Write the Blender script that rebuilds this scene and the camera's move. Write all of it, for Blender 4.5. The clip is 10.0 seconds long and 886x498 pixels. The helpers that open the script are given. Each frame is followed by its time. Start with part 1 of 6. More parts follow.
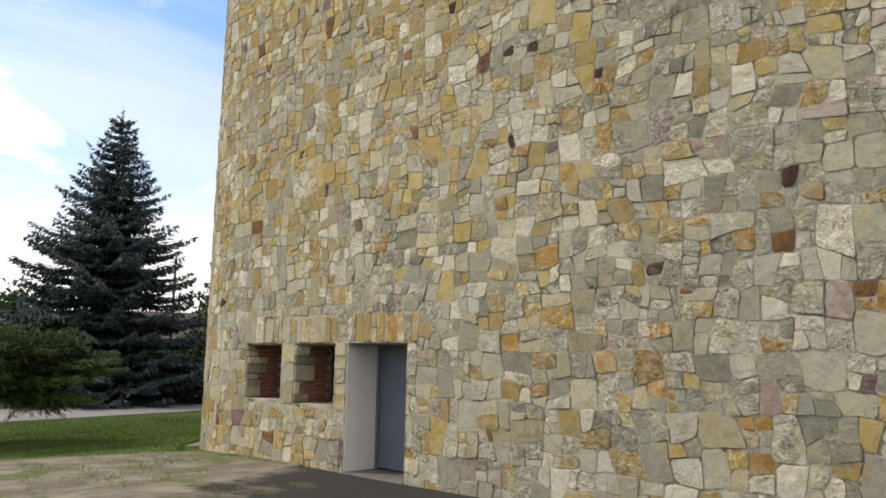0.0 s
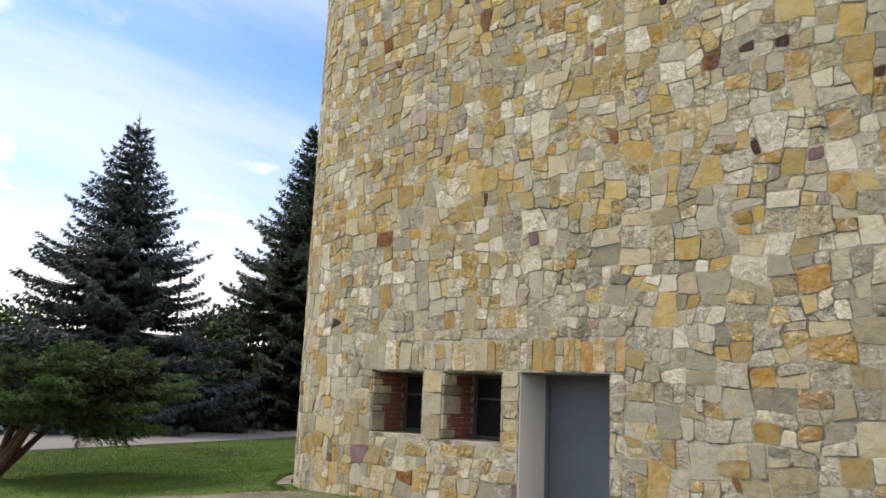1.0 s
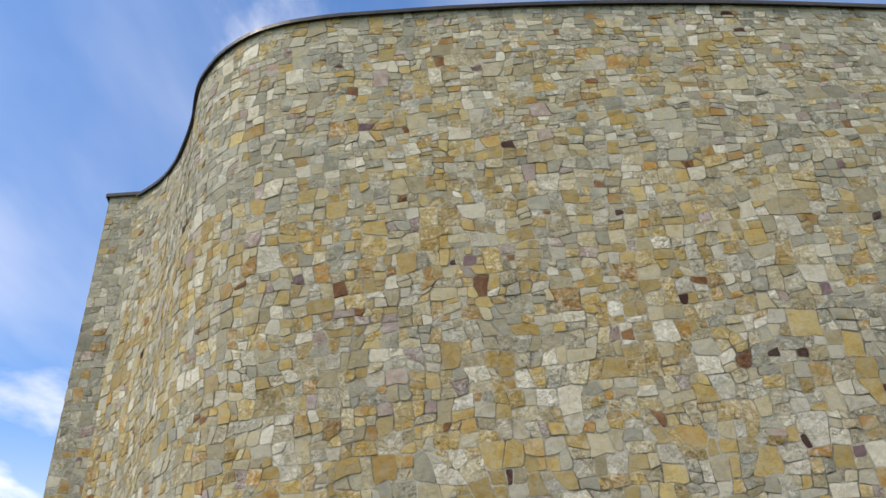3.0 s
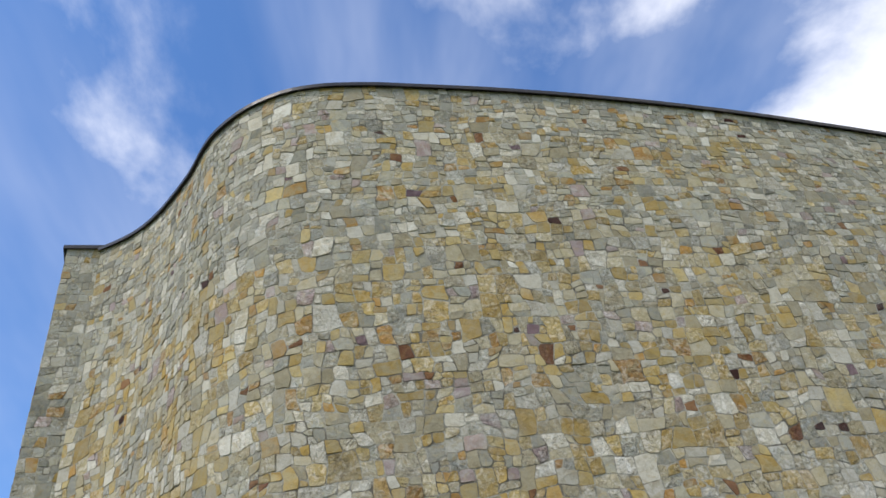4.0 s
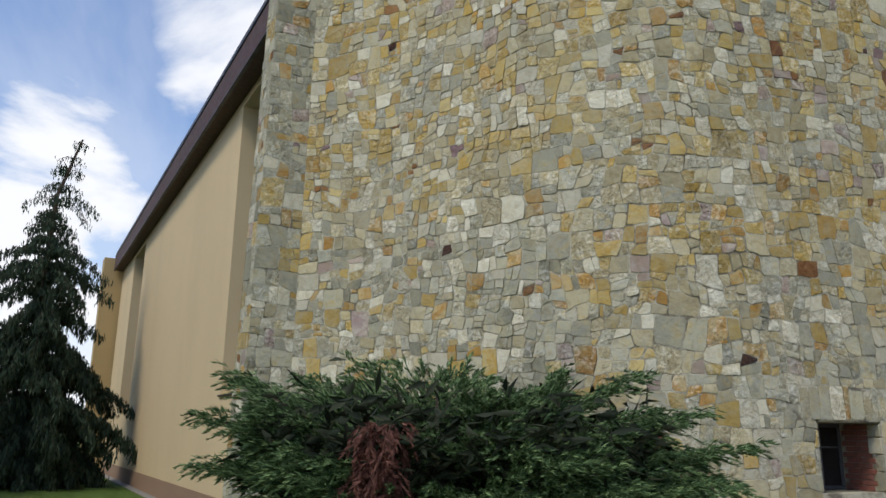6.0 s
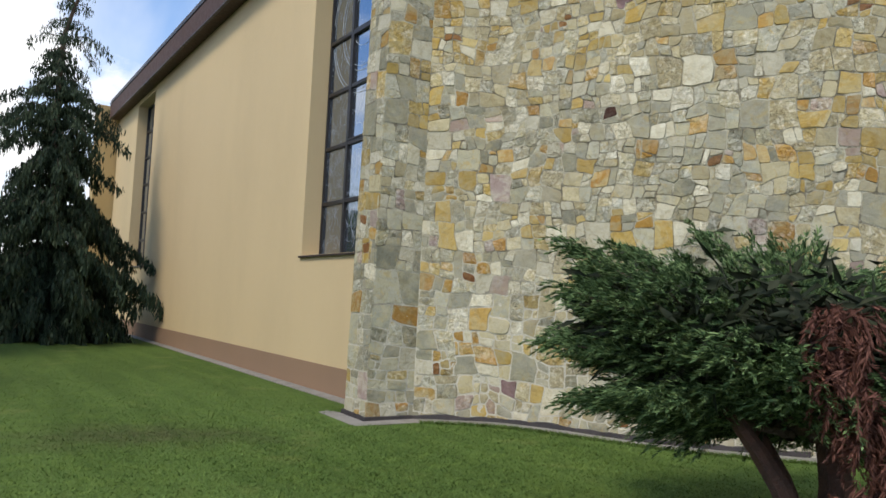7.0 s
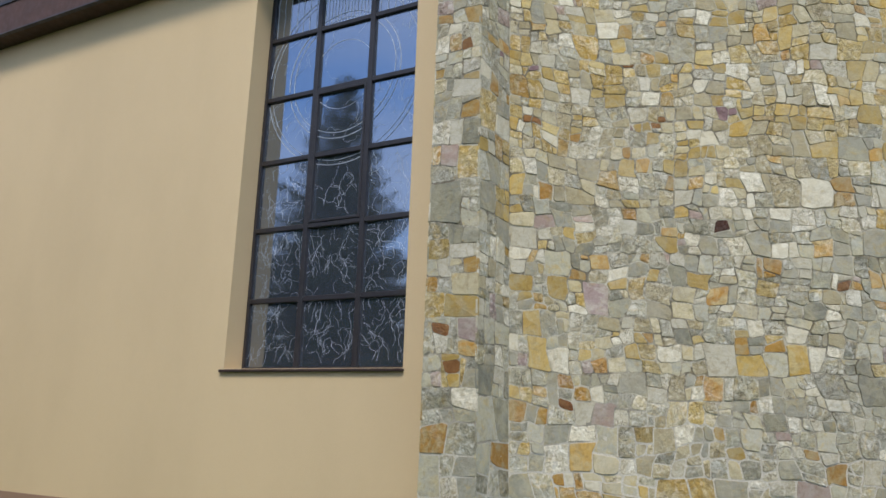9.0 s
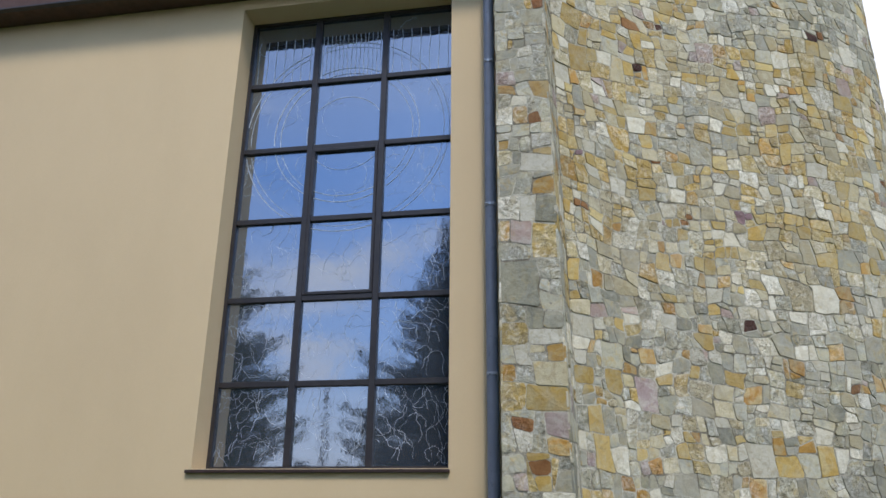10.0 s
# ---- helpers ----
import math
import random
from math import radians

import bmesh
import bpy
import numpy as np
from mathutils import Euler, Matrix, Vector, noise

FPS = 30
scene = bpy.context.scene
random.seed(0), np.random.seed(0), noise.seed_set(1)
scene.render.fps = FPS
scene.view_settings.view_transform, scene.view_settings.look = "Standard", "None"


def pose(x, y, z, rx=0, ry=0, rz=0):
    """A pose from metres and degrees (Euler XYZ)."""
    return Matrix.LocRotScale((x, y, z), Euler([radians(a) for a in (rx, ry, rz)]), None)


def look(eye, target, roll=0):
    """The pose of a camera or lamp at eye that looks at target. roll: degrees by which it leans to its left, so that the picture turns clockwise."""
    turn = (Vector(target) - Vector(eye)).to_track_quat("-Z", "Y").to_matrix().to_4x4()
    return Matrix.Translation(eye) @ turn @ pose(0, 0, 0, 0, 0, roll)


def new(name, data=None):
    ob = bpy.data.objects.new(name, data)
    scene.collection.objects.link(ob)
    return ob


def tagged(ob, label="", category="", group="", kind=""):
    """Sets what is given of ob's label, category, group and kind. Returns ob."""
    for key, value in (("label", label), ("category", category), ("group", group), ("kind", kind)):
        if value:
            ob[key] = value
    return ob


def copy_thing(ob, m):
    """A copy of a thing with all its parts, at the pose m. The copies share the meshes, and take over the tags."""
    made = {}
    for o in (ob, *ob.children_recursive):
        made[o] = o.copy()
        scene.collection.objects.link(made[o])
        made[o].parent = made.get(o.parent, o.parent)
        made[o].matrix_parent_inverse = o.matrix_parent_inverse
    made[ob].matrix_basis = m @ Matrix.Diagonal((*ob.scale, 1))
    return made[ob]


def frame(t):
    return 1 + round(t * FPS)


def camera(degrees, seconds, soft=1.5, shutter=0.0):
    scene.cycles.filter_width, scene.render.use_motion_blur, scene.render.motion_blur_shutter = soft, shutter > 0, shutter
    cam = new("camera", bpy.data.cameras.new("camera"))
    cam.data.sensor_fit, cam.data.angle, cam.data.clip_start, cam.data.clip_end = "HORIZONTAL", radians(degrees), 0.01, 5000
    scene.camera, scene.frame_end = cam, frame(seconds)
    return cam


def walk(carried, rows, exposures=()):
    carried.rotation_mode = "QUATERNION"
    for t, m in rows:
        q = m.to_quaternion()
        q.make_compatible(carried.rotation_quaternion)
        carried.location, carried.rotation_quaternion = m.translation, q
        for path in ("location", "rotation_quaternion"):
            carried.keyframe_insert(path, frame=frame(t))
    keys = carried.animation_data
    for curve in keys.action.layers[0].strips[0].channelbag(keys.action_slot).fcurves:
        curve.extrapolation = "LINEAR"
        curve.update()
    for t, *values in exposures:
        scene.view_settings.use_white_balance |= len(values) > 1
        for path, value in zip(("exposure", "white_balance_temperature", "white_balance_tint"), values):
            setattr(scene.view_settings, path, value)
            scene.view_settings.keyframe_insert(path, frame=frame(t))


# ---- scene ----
cam = camera(59.8, 10.0, soft=1.6)
PATH = [
    (0, (0.218, -0.367, 1.715), (-1.175, 1.038, 2.004), 1.1),
    (0.5, (-1.325, -0.887, 1.68), (-2.707, 0.541, 1.913), 2.7),
    (1, (-3.051, -1.498, 1.648), (-4.355, -0.027, 2.016), 2.4),
    (1.5, (-4.677, -1.997, 1.677), (-5.695, -0.337, 2.135), 3.2),
    (2, (-6.471, -2.417, 1.702), (-7.123, -0.64, 2.348), 3.0),
    (2.5, (-8.127, -2.753, 1.77), (-8.458, -1.002, 2.678), 1.1),
    (3, (-9.901, -3.067, 1.874), (-9.995, -1.357, 2.907), -4.7),
    (3.2, (-10.601, -3.084, 1.863), (-10.573, -1.432, 2.989), -6.3),
    (4.3, (-14.261, -2.851, 1.828), (-13.9, -1.282, 3.015), -8.8),
    (4.5, (-14.937, -2.787, 1.82), (-14.565, -1.159, 2.921), -7.1),
    (5, (-16.713, -2.589, 1.823), (-16.297, -0.831, 2.681), -3.1),
    (5.5, (-18.289, -2.218, 1.774), (-17.779, -0.417, 2.477), 0.0),
    (6, (-19.987, -1.608, 1.675), (-19.412, 0.248, 2.15), 0.8),
    (6.2, (-20.609, -1.297, 1.671), (-20.004, 0.568, 2.063), 2.6),
    (7.3, (-23.394, 0.954, 1.672), (-22.642, 2.804, 1.78), 2.5),
    (7.5, (-23.886, 1.47, 1.667), (-23.117, 3.313, 1.777), 2.9),
    (8, (-25.086, 2.921, 1.659), (-24.142, 4.669, 1.89), 2.7),
    (8.5, (-25.977, 4.394, 1.723), (-24.712, 5.917, 2.012), 2.6),
    (9, (-26.786, 6.193, 1.818), (-25.295, 7.451, 2.258), 1.8),
    (9.5, (-27.438, 8.037, 1.877), (-25.789, 9.006, 2.463), 0.8),
    (10, (-27.868, 10.077, 1.868), (-26.12, 10.769, 2.549), 0.6),
]
walk(cam, [(t, look(eye, target, roll)) for t, eye, target, roll in PATH],
     exposures=[(0.0, 0.22, 7400, 15), (1.0, 0.32, 7250, 16), (1.5, 0.20, 7100, 15), (2.0, 0.14, 6950, 15), (3.0, 0.19, 6700, 15), (4.5, -0.07, 6060, 16), (5.0, -0.12, 6200, 17), (6.0, -0.18, 6420, 12), (7.5, 0.27, 6750, 11),
                (8.2, 0.22, 6750, 13), (9.0, 0.16, 6430, 15), (10.0, 0.10, 6020, 16)])

# ---- light: a bright, thinly clouded summer sky, a veiled sun from the south-west ----
SUN_ELEVATION, SUN_AZIMUTH = 52.0, 238.0   # azimuth clockwise from +y
world = bpy.data.worlds.new("sky")
scene.world = world
world.use_nodes = True
wn, wl = world.node_tree.nodes, world.node_tree.links
wn.clear()
sky = wn.new("ShaderNodeTexSky")
sky.sky_type = "NISHITA"
sky.sun_disc = False
sky.sun_elevation, sky.sun_rotation = radians(SUN_ELEVATION), radians(SUN_AZIMUTH)
sky.air_density, sky.dust_density, sky.ozone_density = 1.0, 1.2, 1.6
coord = wn.new("ShaderNodeTexCoord")
split = wn.new("ShaderNodeSeparateXYZ")
wl.new(coord.outputs["Generated"], split.inputs[0])


def wmath(op, a, b=None, clamp=False):
    n = wn.new("ShaderNodeMath")
    n.operation, n.use_clamp = op, clamp
    for slot, v in enumerate((a, b)):
        if v is None:
            continue
        if isinstance(v, (int, float)):
            n.inputs[slot].default_value = v
        else:
            wl.new(v, n.inputs[slot])
    return n.outputs[0]


height = wmath("MAXIMUM", split.outputs[2], 0.0)
flat = wmath("ADD", height, 0.18)
join = wn.new("ShaderNodeCombineXYZ")
wl.new(wmath("DIVIDE", split.outputs[0], flat), join.inputs[0])
wl.new(wmath("DIVIDE", split.outputs[1], flat), join.inputs[1])
join.inputs[2].default_value = 3.7


def cloud(scale, detail, rough, low, high, stretch, bias=None):
    m = wn.new("ShaderNodeMapping")
    m.inputs["Scale"].default_value = stretch
    wl.new(join.outputs[0], m.inputs[0])
    n = wn.new("ShaderNodeTexNoise")
    n.inputs["Scale"].default_value, n.inputs["Detail"].default_value, n.inputs["Roughness"].default_value = scale, detail, rough
    n.inputs["Distortion"].default_value = 0.3
    wl.new(m.outputs[0], n.inputs["Vector"])
    r = wn.new("ShaderNodeMapRange")
    r.interpolation_type = "SMOOTHSTEP"
    r.inputs[1].default_value, r.inputs[2].default_value = low, high
    wl.new(n.outputs[0] if bias is None else wmath("ADD", n.outputs[0], bias), r.inputs[0])
    return r.outputs[0]


veil = wmath("MULTIPLY", cloud(1.1, 6, 0.55, 0.37, 0.68, (1.25, 0.38, 1.0)), 0.42)
low_sky = wn.new("ShaderNodeMapRange")
low_sky.interpolation_type = "SMOOTHSTEP"
low_sky.inputs[1].default_value, low_sky.inputs[2].default_value, low_sky.inputs[3].default_value, low_sky.inputs[4].default_value = 0.05, 0.42, 0.14, 0.0
wl.new(split.outputs[2], low_sky.inputs[0])


def bank(azimuth, elevation, wide, amount):
    """A larger heap of cloud about one direction of the sky."""
    a, e = radians(azimuth), radians(elevation)
    d = wn.new("ShaderNodeVectorMath")
    d.operation = "DOT_PRODUCT"
    wl.new(coord.outputs["Generated"], d.inputs[0])
    d.inputs[1].default_value = (math.sin(a) * math.cos(e), math.cos(a) * math.cos(e), math.sin(e))
    r = wn.new("ShaderNodeMapRange")
    r.interpolation_type = "SMOOTHSTEP"
    r.inputs[1].default_value, r.inputs[2].default_value, r.inputs[4].default_value = math.cos(radians(wide)), math.cos(radians(wide * 0.25)), amount
    wl.new(d.outputs["Value"], r.inputs[0])
    return r.outputs[0]


heaps = low_sky.outputs[0]
for lobe in ((0, 29.5, 9, 0.20), (-12, 14, 11, 0.14), (30, 52, 12, 0.12), (-18, 28, 13, -0.14), (-26, 48, 14, 0.10), (105, 40, 50, 0.34)):
    heaps = wmath("ADD", heaps, bank(*lobe))
puffs = cloud(1.9, 8, 0.55, 0.52, 0.74, (1.0, 0.8, 1.0), heaps)
haze = wn.new("ShaderNodeMapRange")
haze.interpolation_type = "SMOOTHSTEP"
haze.inputs[1].default_value, haze.inputs[2].default_value, haze.inputs[3].default_value, haze.inputs[4].default_value = 0.0, 0.36, 0.95, 0.0
wl.new(split.outputs[2], haze.inputs[0])
cover = wmath("MAXIMUM", wmath("MAXIMUM", veil, puffs), haze.outputs[0], True)
blend = wn.new("ShaderNodeMixRGB")
wl.new(cover, blend.inputs[0])
tone = wn.new("ShaderNodeMixRGB")
tone.blend_type, tone.inputs[0].default_value, tone.inputs[2].default_value = "MULTIPLY", 1.0, (0.80, 1.19, 1.54, 1)
wl.new(sky.outputs[0], tone.inputs[1])
wl.new(tone.outputs[0], blend.inputs[1])
blend.inputs[2].default_value = (8.4, 8.6, 8.8, 1)
back = wn.new("ShaderNodeBackground")
back.inputs[1].default_value = 0.132
wl.new(blend.outputs[0], back.inputs[0])
wo = wn.new("ShaderNodeOutputWorld")
wl.new(back.outputs[0], wo.inputs[0])

sun = new("sun", bpy.data.lights.new("sun", "SUN"))
sun.data.energy, sun.data.angle, sun.data.color = 2.35, radians(14), (1.0, 0.91, 0.74)
a, e = radians(SUN_AZIMUTH), radians(SUN_ELEVATION)
sun.matrix_world = look((0, 0, 0), (-math.sin(a) * math.cos(e), -math.cos(a) * math.cos(e), -math.sin(e)))


# ---- materials ----
class Mat:
    """A small node-graph writer."""

    def __init__(self, name, rough=0.8, metal=0.0, spec=0.4):
        self.m = bpy.data.materials.new(name)
        self.m.use_nodes = True
        self.t = self.m.node_tree
        self.b = self.t.nodes["Principled BSDF"]
        self.b.inputs["Roughness"].default_value = rough
        self.b.inputs["Metallic"].default_value = metal
        self.b.inputs["Specular IOR Level"].default_value = spec
        self.geo = None

    def node(self, kind, **inputs):
        n = self.t.nodes.new(kind)
        for k, v in inputs.items():
            self.put(n.inputs[k.replace("_", " ")], v)
        return n

    def put(self, slot, v):
        if isinstance(v, bpy.types.NodeSocket):
            self.t.links.new(v, slot)
        elif isinstance(v, tuple) and len(v) == 3 and slot.type == "RGBA":
            slot.default_value = (*v, 1)
        else:
            slot.default_value = v

    def place(self):
        if self.geo is None:
            self.geo = self.node("ShaderNodeNewGeometry")
        return self.geo.outputs["Position"]

    def noise(self, scale, detail=4, rough=0.55, stretch=None, distortion=0.0, offset=None):
        v = self.place()
        if offset is not None:
            add = self.node("ShaderNodeVectorMath")
            add.operation = "ADD"
            self.put(add.inputs[0], v)
            self.put(add.inputs[1], offset)
            v = add.outputs[0]
        if stretch:
            mp = self.node("ShaderNodeMapping")
            mp.inputs["Scale"].default_value = stretch
            self.put(mp.inputs[0], v)
            v = mp.outputs[0]
        n = self.node("ShaderNodeTexNoise", Scale=scale, Detail=detail, Roughness=rough, Distortion=distortion)
        self.put(n.inputs["Vector"], v)
        return n.outputs["Fac"]

    def math(self, op, x, y=0.0, clamp=False):
        n = self.node("ShaderNodeMath")
        n.operation, n.use_clamp = op, clamp
        self.put(n.inputs[0], x)
        self.put(n.inputs[1], y)
        return n.outputs[0]

    def ramp(self, fac, stops):
        n = self.node("ShaderNodeValToRGB")
        while len(n.color_ramp.elements) < len(stops):
            n.color_ramp.elements.new(0.5)
        for el, (p, c) in zip(n.color_ramp.elements, stops):
            el.position, el.color = p, (*c, 1)
        self.put(n.inputs[0], fac)
        return n.outputs[0]

    def mix(self, fac, x, y, mode="MIX"):
        n = self.node("ShaderNodeMixRGB")
        n.blend_type = mode
        self.put(n.inputs[0], fac)
        self.put(n.inputs[1], x)
        self.put(n.inputs[2], y)
        return n.outputs[0]

    def span(self, fac, lo, hi, a=0.0, b=1.0):
        n = self.node("ShaderNodeMapRange")
        n.interpolation_type = "SMOOTHSTEP"
        for slot, v in zip(n.inputs[:5], (fac, lo, hi, a, b)):
            self.put(slot, v)
        return n.outputs[0]

    def chance(self):
        """One random number for each separate piece, as an object or as an island of a joined mesh."""
        if self.geo is None:
            self.place()
        ob = self.node("ShaderNodeObjectInfo")
        return self.math("FRACT", self.math("ADD", self.geo.outputs["Random Per Island"], ob.outputs["Random"]))

    def colour(self, c):
        self.put(self.b.inputs["Base Color"], c)
        return self

    def bump(self, height, strength=0.5, distance=0.01):
        n = self.node("ShaderNodeBump", Strength=strength, Distance=distance, Height=height)
        self.put(self.b.inputs["Normal"], n.outputs[0])
        return self


def plain(name, c1, c2, scale=6.0, rough=0.7, metal=0.0, bump=0.2, dist=0.004, fine=60.0, spec=0.4):
    m = Mat(name, rough, metal, spec)
    n = m.mix(0.35, m.noise(scale), m.noise(fine, 3))
    m.colour(m.mix(m.span(n, 0.35, 0.65), c1, c2))
    m.put(m.b.inputs["Roughness"], m.span(m.noise(scale * 2.3), 0.3, 0.7, rough - 0.08, min(1.0, rough + 0.08)))
    m.bump(m.noise(fine, 4), bump, dist)
    return m.m


LIME, RUSTY = (0.47, 0.435, 0.33), (0.50, 0.36, 0.125)


def smear(m):
    """Where old pointing mortar and lichen are washed over stones and joints alike."""
    return m.span(m.noise(1.9, 7, 0.72, offset=(7.0, 3.0, 1.0)), 0.49, 0.63)


def stone(name, stops, veins, rough=0.88, stain=1.0):
    """Rough sandstone: a tone of its own for each stone, blotched and cracked inside it, with grain, iron stains, lichen grey, pale chips and relief."""
    m = Mat(name, rough, 0, 0.2)
    r = m.chance()
    tone = m.ramp(r, stops)
    shift = m.node("ShaderNodeCombineXYZ", X=m.math("MULTIPLY", r, 37.0), Y=m.math("MULTIPLY", r, 91.0), Z=m.math("MULTIPLY", r, 53.0)).outputs[0]
    rugged = m.span(m.math("FRACT", m.math("MULTIPLY", r, 7.31)), 0.30, 0.70, 0.12, 1.0)
    grain = m.noise(46.0, 5, 0.65, offset=shift)
    col = m.mix(m.span(m.noise(3.8, 5, 0.62, offset=shift, distortion=0.9), 0.44, 0.60, 0.0, 0.9), tone, veins)
    worn = m.span(m.noise(5.5, 6, 0.68, offset=shift, distortion=1.3), 0.50, 0.63, 0.0, 0.55)
    col = m.mix(worn, col, m.mix(1.0, col, (0.68, 0.63, 0.54), "MULTIPLY"))
    iron = m.span(m.noise(5.0, 5, 0.66, offset=shift, distortion=1.4), 0.54, 0.68, 0.0, 0.6 * stain)
    col = m.mix(iron, col, RUSTY)
    seep = m.span(m.noise(2.2, 7, 0.72, offset=(1.0, 4.0, 8.0), distortion=0.6), 0.52, 0.66, 0.0, 0.40 * stain)
    col = m.mix(seep, col, (0.50, 0.40, 0.20))
    col = m.mix(m.math("MULTIPLY", smear(m), 0.45 * stain), col, LIME)
    col = m.mix(m.math("MULTIPLY", m.span(grain, 0.35, 0.72, 0.0, 0.38), m.math("ADD", m.math("MULTIPLY", rugged, 0.7), 0.3)), col, m.mix(1.0, col, (0.48, 0.45, 0.40), "MULTIPLY"))
    chips = m.math("MULTIPLY", m.span(m.noise(6.5, 5, 0.62, offset=shift, distortion=1.5), 0.49, 0.63, 0.0, 0.8 if stain > 0.3 else 0.15), rugged)
    col = m.mix(chips, col, m.mix(0.4, m.mix(1.0, col, (1.4, 1.4, 1.4), "MULTIPLY"), (0.70, 0.68, 0.61)))
    dints = m.math("MULTIPLY", m.span(m.noise(6.0, 5, 0.64, offset=(2.0, 9.0, 5.0), distortion=1.2), 0.53, 0.66, 0.0, 0.6), rugged)
    col = m.mix(dints, col, m.mix(1.0, col, (0.46, 0.43, 0.38), "MULTIPLY"))
    ridge = m.math("ABSOLUTE", m.math("SUBTRACT", m.noise(5.0, 4, 0.6, offset=shift, distortion=1.6), 0.5))
    cracks = m.math("MULTIPLY", m.span(ridge, 0.004, 0.020, 0.75, 0.0), m.math("MULTIPLY", rugged, m.span(m.noise(3.0, 3, offset=shift), 0.48, 0.60)))
    col = m.mix(cracks, col, m.mix(1.0, col, (0.34, 0.30, 0.25), "MULTIPLY"))
    weather = m.span(m.noise(0.7, 6, 0.65, stretch=(1, 1, 0.45)), 0.40, 0.70, 0.0, 0.28)
    col = m.mix(weather, col, m.mix(0.6, col, (0.31, 0.295, 0.235)))
    shade = m.span(m.math("FRACT", m.math("MULTIPLY", r, 3.77)), 0.0, 1.0, 0.80, 1.15)
    col = m.mix(1.0, col, m.node("ShaderNodeCombineXYZ", X=shade, Y=shade, Z=shade).outputs[0], "MULTIPLY")
    m.colour(m.mix(1.0, col, (0.955, 0.95, 0.95), "MULTIPLY"))
    h = m.math("ADD", m.math("MULTIPLY", m.noise(8.0, 4, 0.6, offset=shift, distortion=0.5), 1.9), m.math("MULTIPLY", m.noise(30.0, 5, 0.7, offset=shift), 0.6))
    h = m.math("SUBTRACT", m.math("MULTIPLY", h, m.math("ADD", rugged, 0.25)), m.math("MULTIPLY", cracks, 0.6))
    m.bump(h, 0.7, 0.028)
    return m.m


STONES = {
    "cream": stone("sandstone_cream", [(0, (0.38, 0.325, 0.185)), (0.3, (0.63, 0.555, 0.355)), (0.6, (0.42, 0.37, 0.235)), (0.8, (0.51, 0.425, 0.225)), (1, (0.39, 0.35, 0.24))], (0.50, 0.43, 0.26)),
    "grey": stone("sandstone_grey", [(0, (0.385, 0.37, 0.28)), (0.4, (0.46, 0.44, 0.34)), (0.7, (0.345, 0.34, 0.265)), (1, (0.42, 0.395, 0.28))], (0.47, 0.43, 0.285)),
    "ash": stone("sandstone_ash", [(0, (0.27, 0.26, 0.195)), (0.5, (0.32, 0.31, 0.225)), (1, (0.23, 0.225, 0.17))], (0.36, 0.335, 0.22), stain=0.7),
    "ochre": stone("sandstone_ochre", [(0, (0.53, 0.375, 0.115)), (0.5, (0.44, 0.285, 0.068)), (1, (0.56, 0.43, 0.165))], (0.48, 0.38, 0.175), stain=0.6),
    "orange": stone("sandstone_orange", [(0, (0.49, 0.275, 0.060)), (0.5, (0.41, 0.215, 0.050)), (1, (0.50, 0.325, 0.095))], (0.48, 0.37, 0.18), stain=0.5),
    "white": stone("sandstone_white", [(0, (0.67, 0.625, 0.48)), (0.5, (0.60, 0.555, 0.41)), (1, (0.75, 0.71, 0.565))], (0.60, 0.545, 0.39), stain=0.5),
    "plum": stone("sandstone_plum", [(0, (0.17, 0.10, 0.11)), (0.5, (0.21, 0.13, 0.13)), (1, (0.13, 0.08, 0.09))], (0.27, 0.18, 0.17), stain=0.1),
    "pink": stone("sandstone_pink", [(0, (0.42, 0.31, 0.25)), (0.5, (0.44, 0.325, 0.26)), (1, (0.35, 0.26, 0.235))], (0.47, 0.40, 0.33), stain=0.5),
    "rust": stone("ironstone_rust", [(0, (0.20, 0.080, 0.030)), (0.5, (0.26, 0.12, 0.038)), (1, (0.17, 0.065, 0.03))], (0.28, 0.14, 0.05), stain=0.1),
    "dark": stone("dark_hole_stone", [(0, (0.055, 0.022, 0.016)), (0.5, (0.075, 0.030, 0.018)), (1, (0.045, 0.022, 0.02))], (0.09, 0.035, 0.02), stain=0.0),
}


def mortar_material():
    m = Mat("mortar", 0.95, 0, 0.15)
    col = m.mix(m.span(m.noise(2.3, 6, 0.7), 0.42, 0.57), (0.16, 0.14, 0.10), (0.49, 0.45, 0.34))
    col = m.mix(m.span(m.noise(3.3, 5, 0.65), 0.54, 0.68, 0.0, 0.4), col, (0.46, 0.37, 0.20))
    col = m.mix(m.math("MULTIPLY", smear(m), 0.75), col, LIME)
    sep = m.node("ShaderNodeSeparateXYZ", Vector=m.place())
    low = m.math("ADD", sep.outputs[2], m.math("MULTIPLY", m.noise(0.8, 4), 2.4))
    fresh = m.math("MULTIPLY", m.span(low, 3.6, 2.4), m.span(sep.outputs[0], -13.0, -14.5))
    col = m.mix(m.math("MULTIPLY", fresh, 0.85), col, (0.60, 0.56, 0.46))
    m.colour(m.mix(m.span(m.noise(70, 4), 0.4, 0.75, 0, 0.4), col, (0.20, 0.18, 0.14)))
    m.bump(m.math("ADD", m.noise(55.0, 5, 0.7), m.math("MULTIPLY", m.noise(14.0, 3), 1.5)), 0.7, 0.014)
    return m.m


MORTAR = mortar_material()


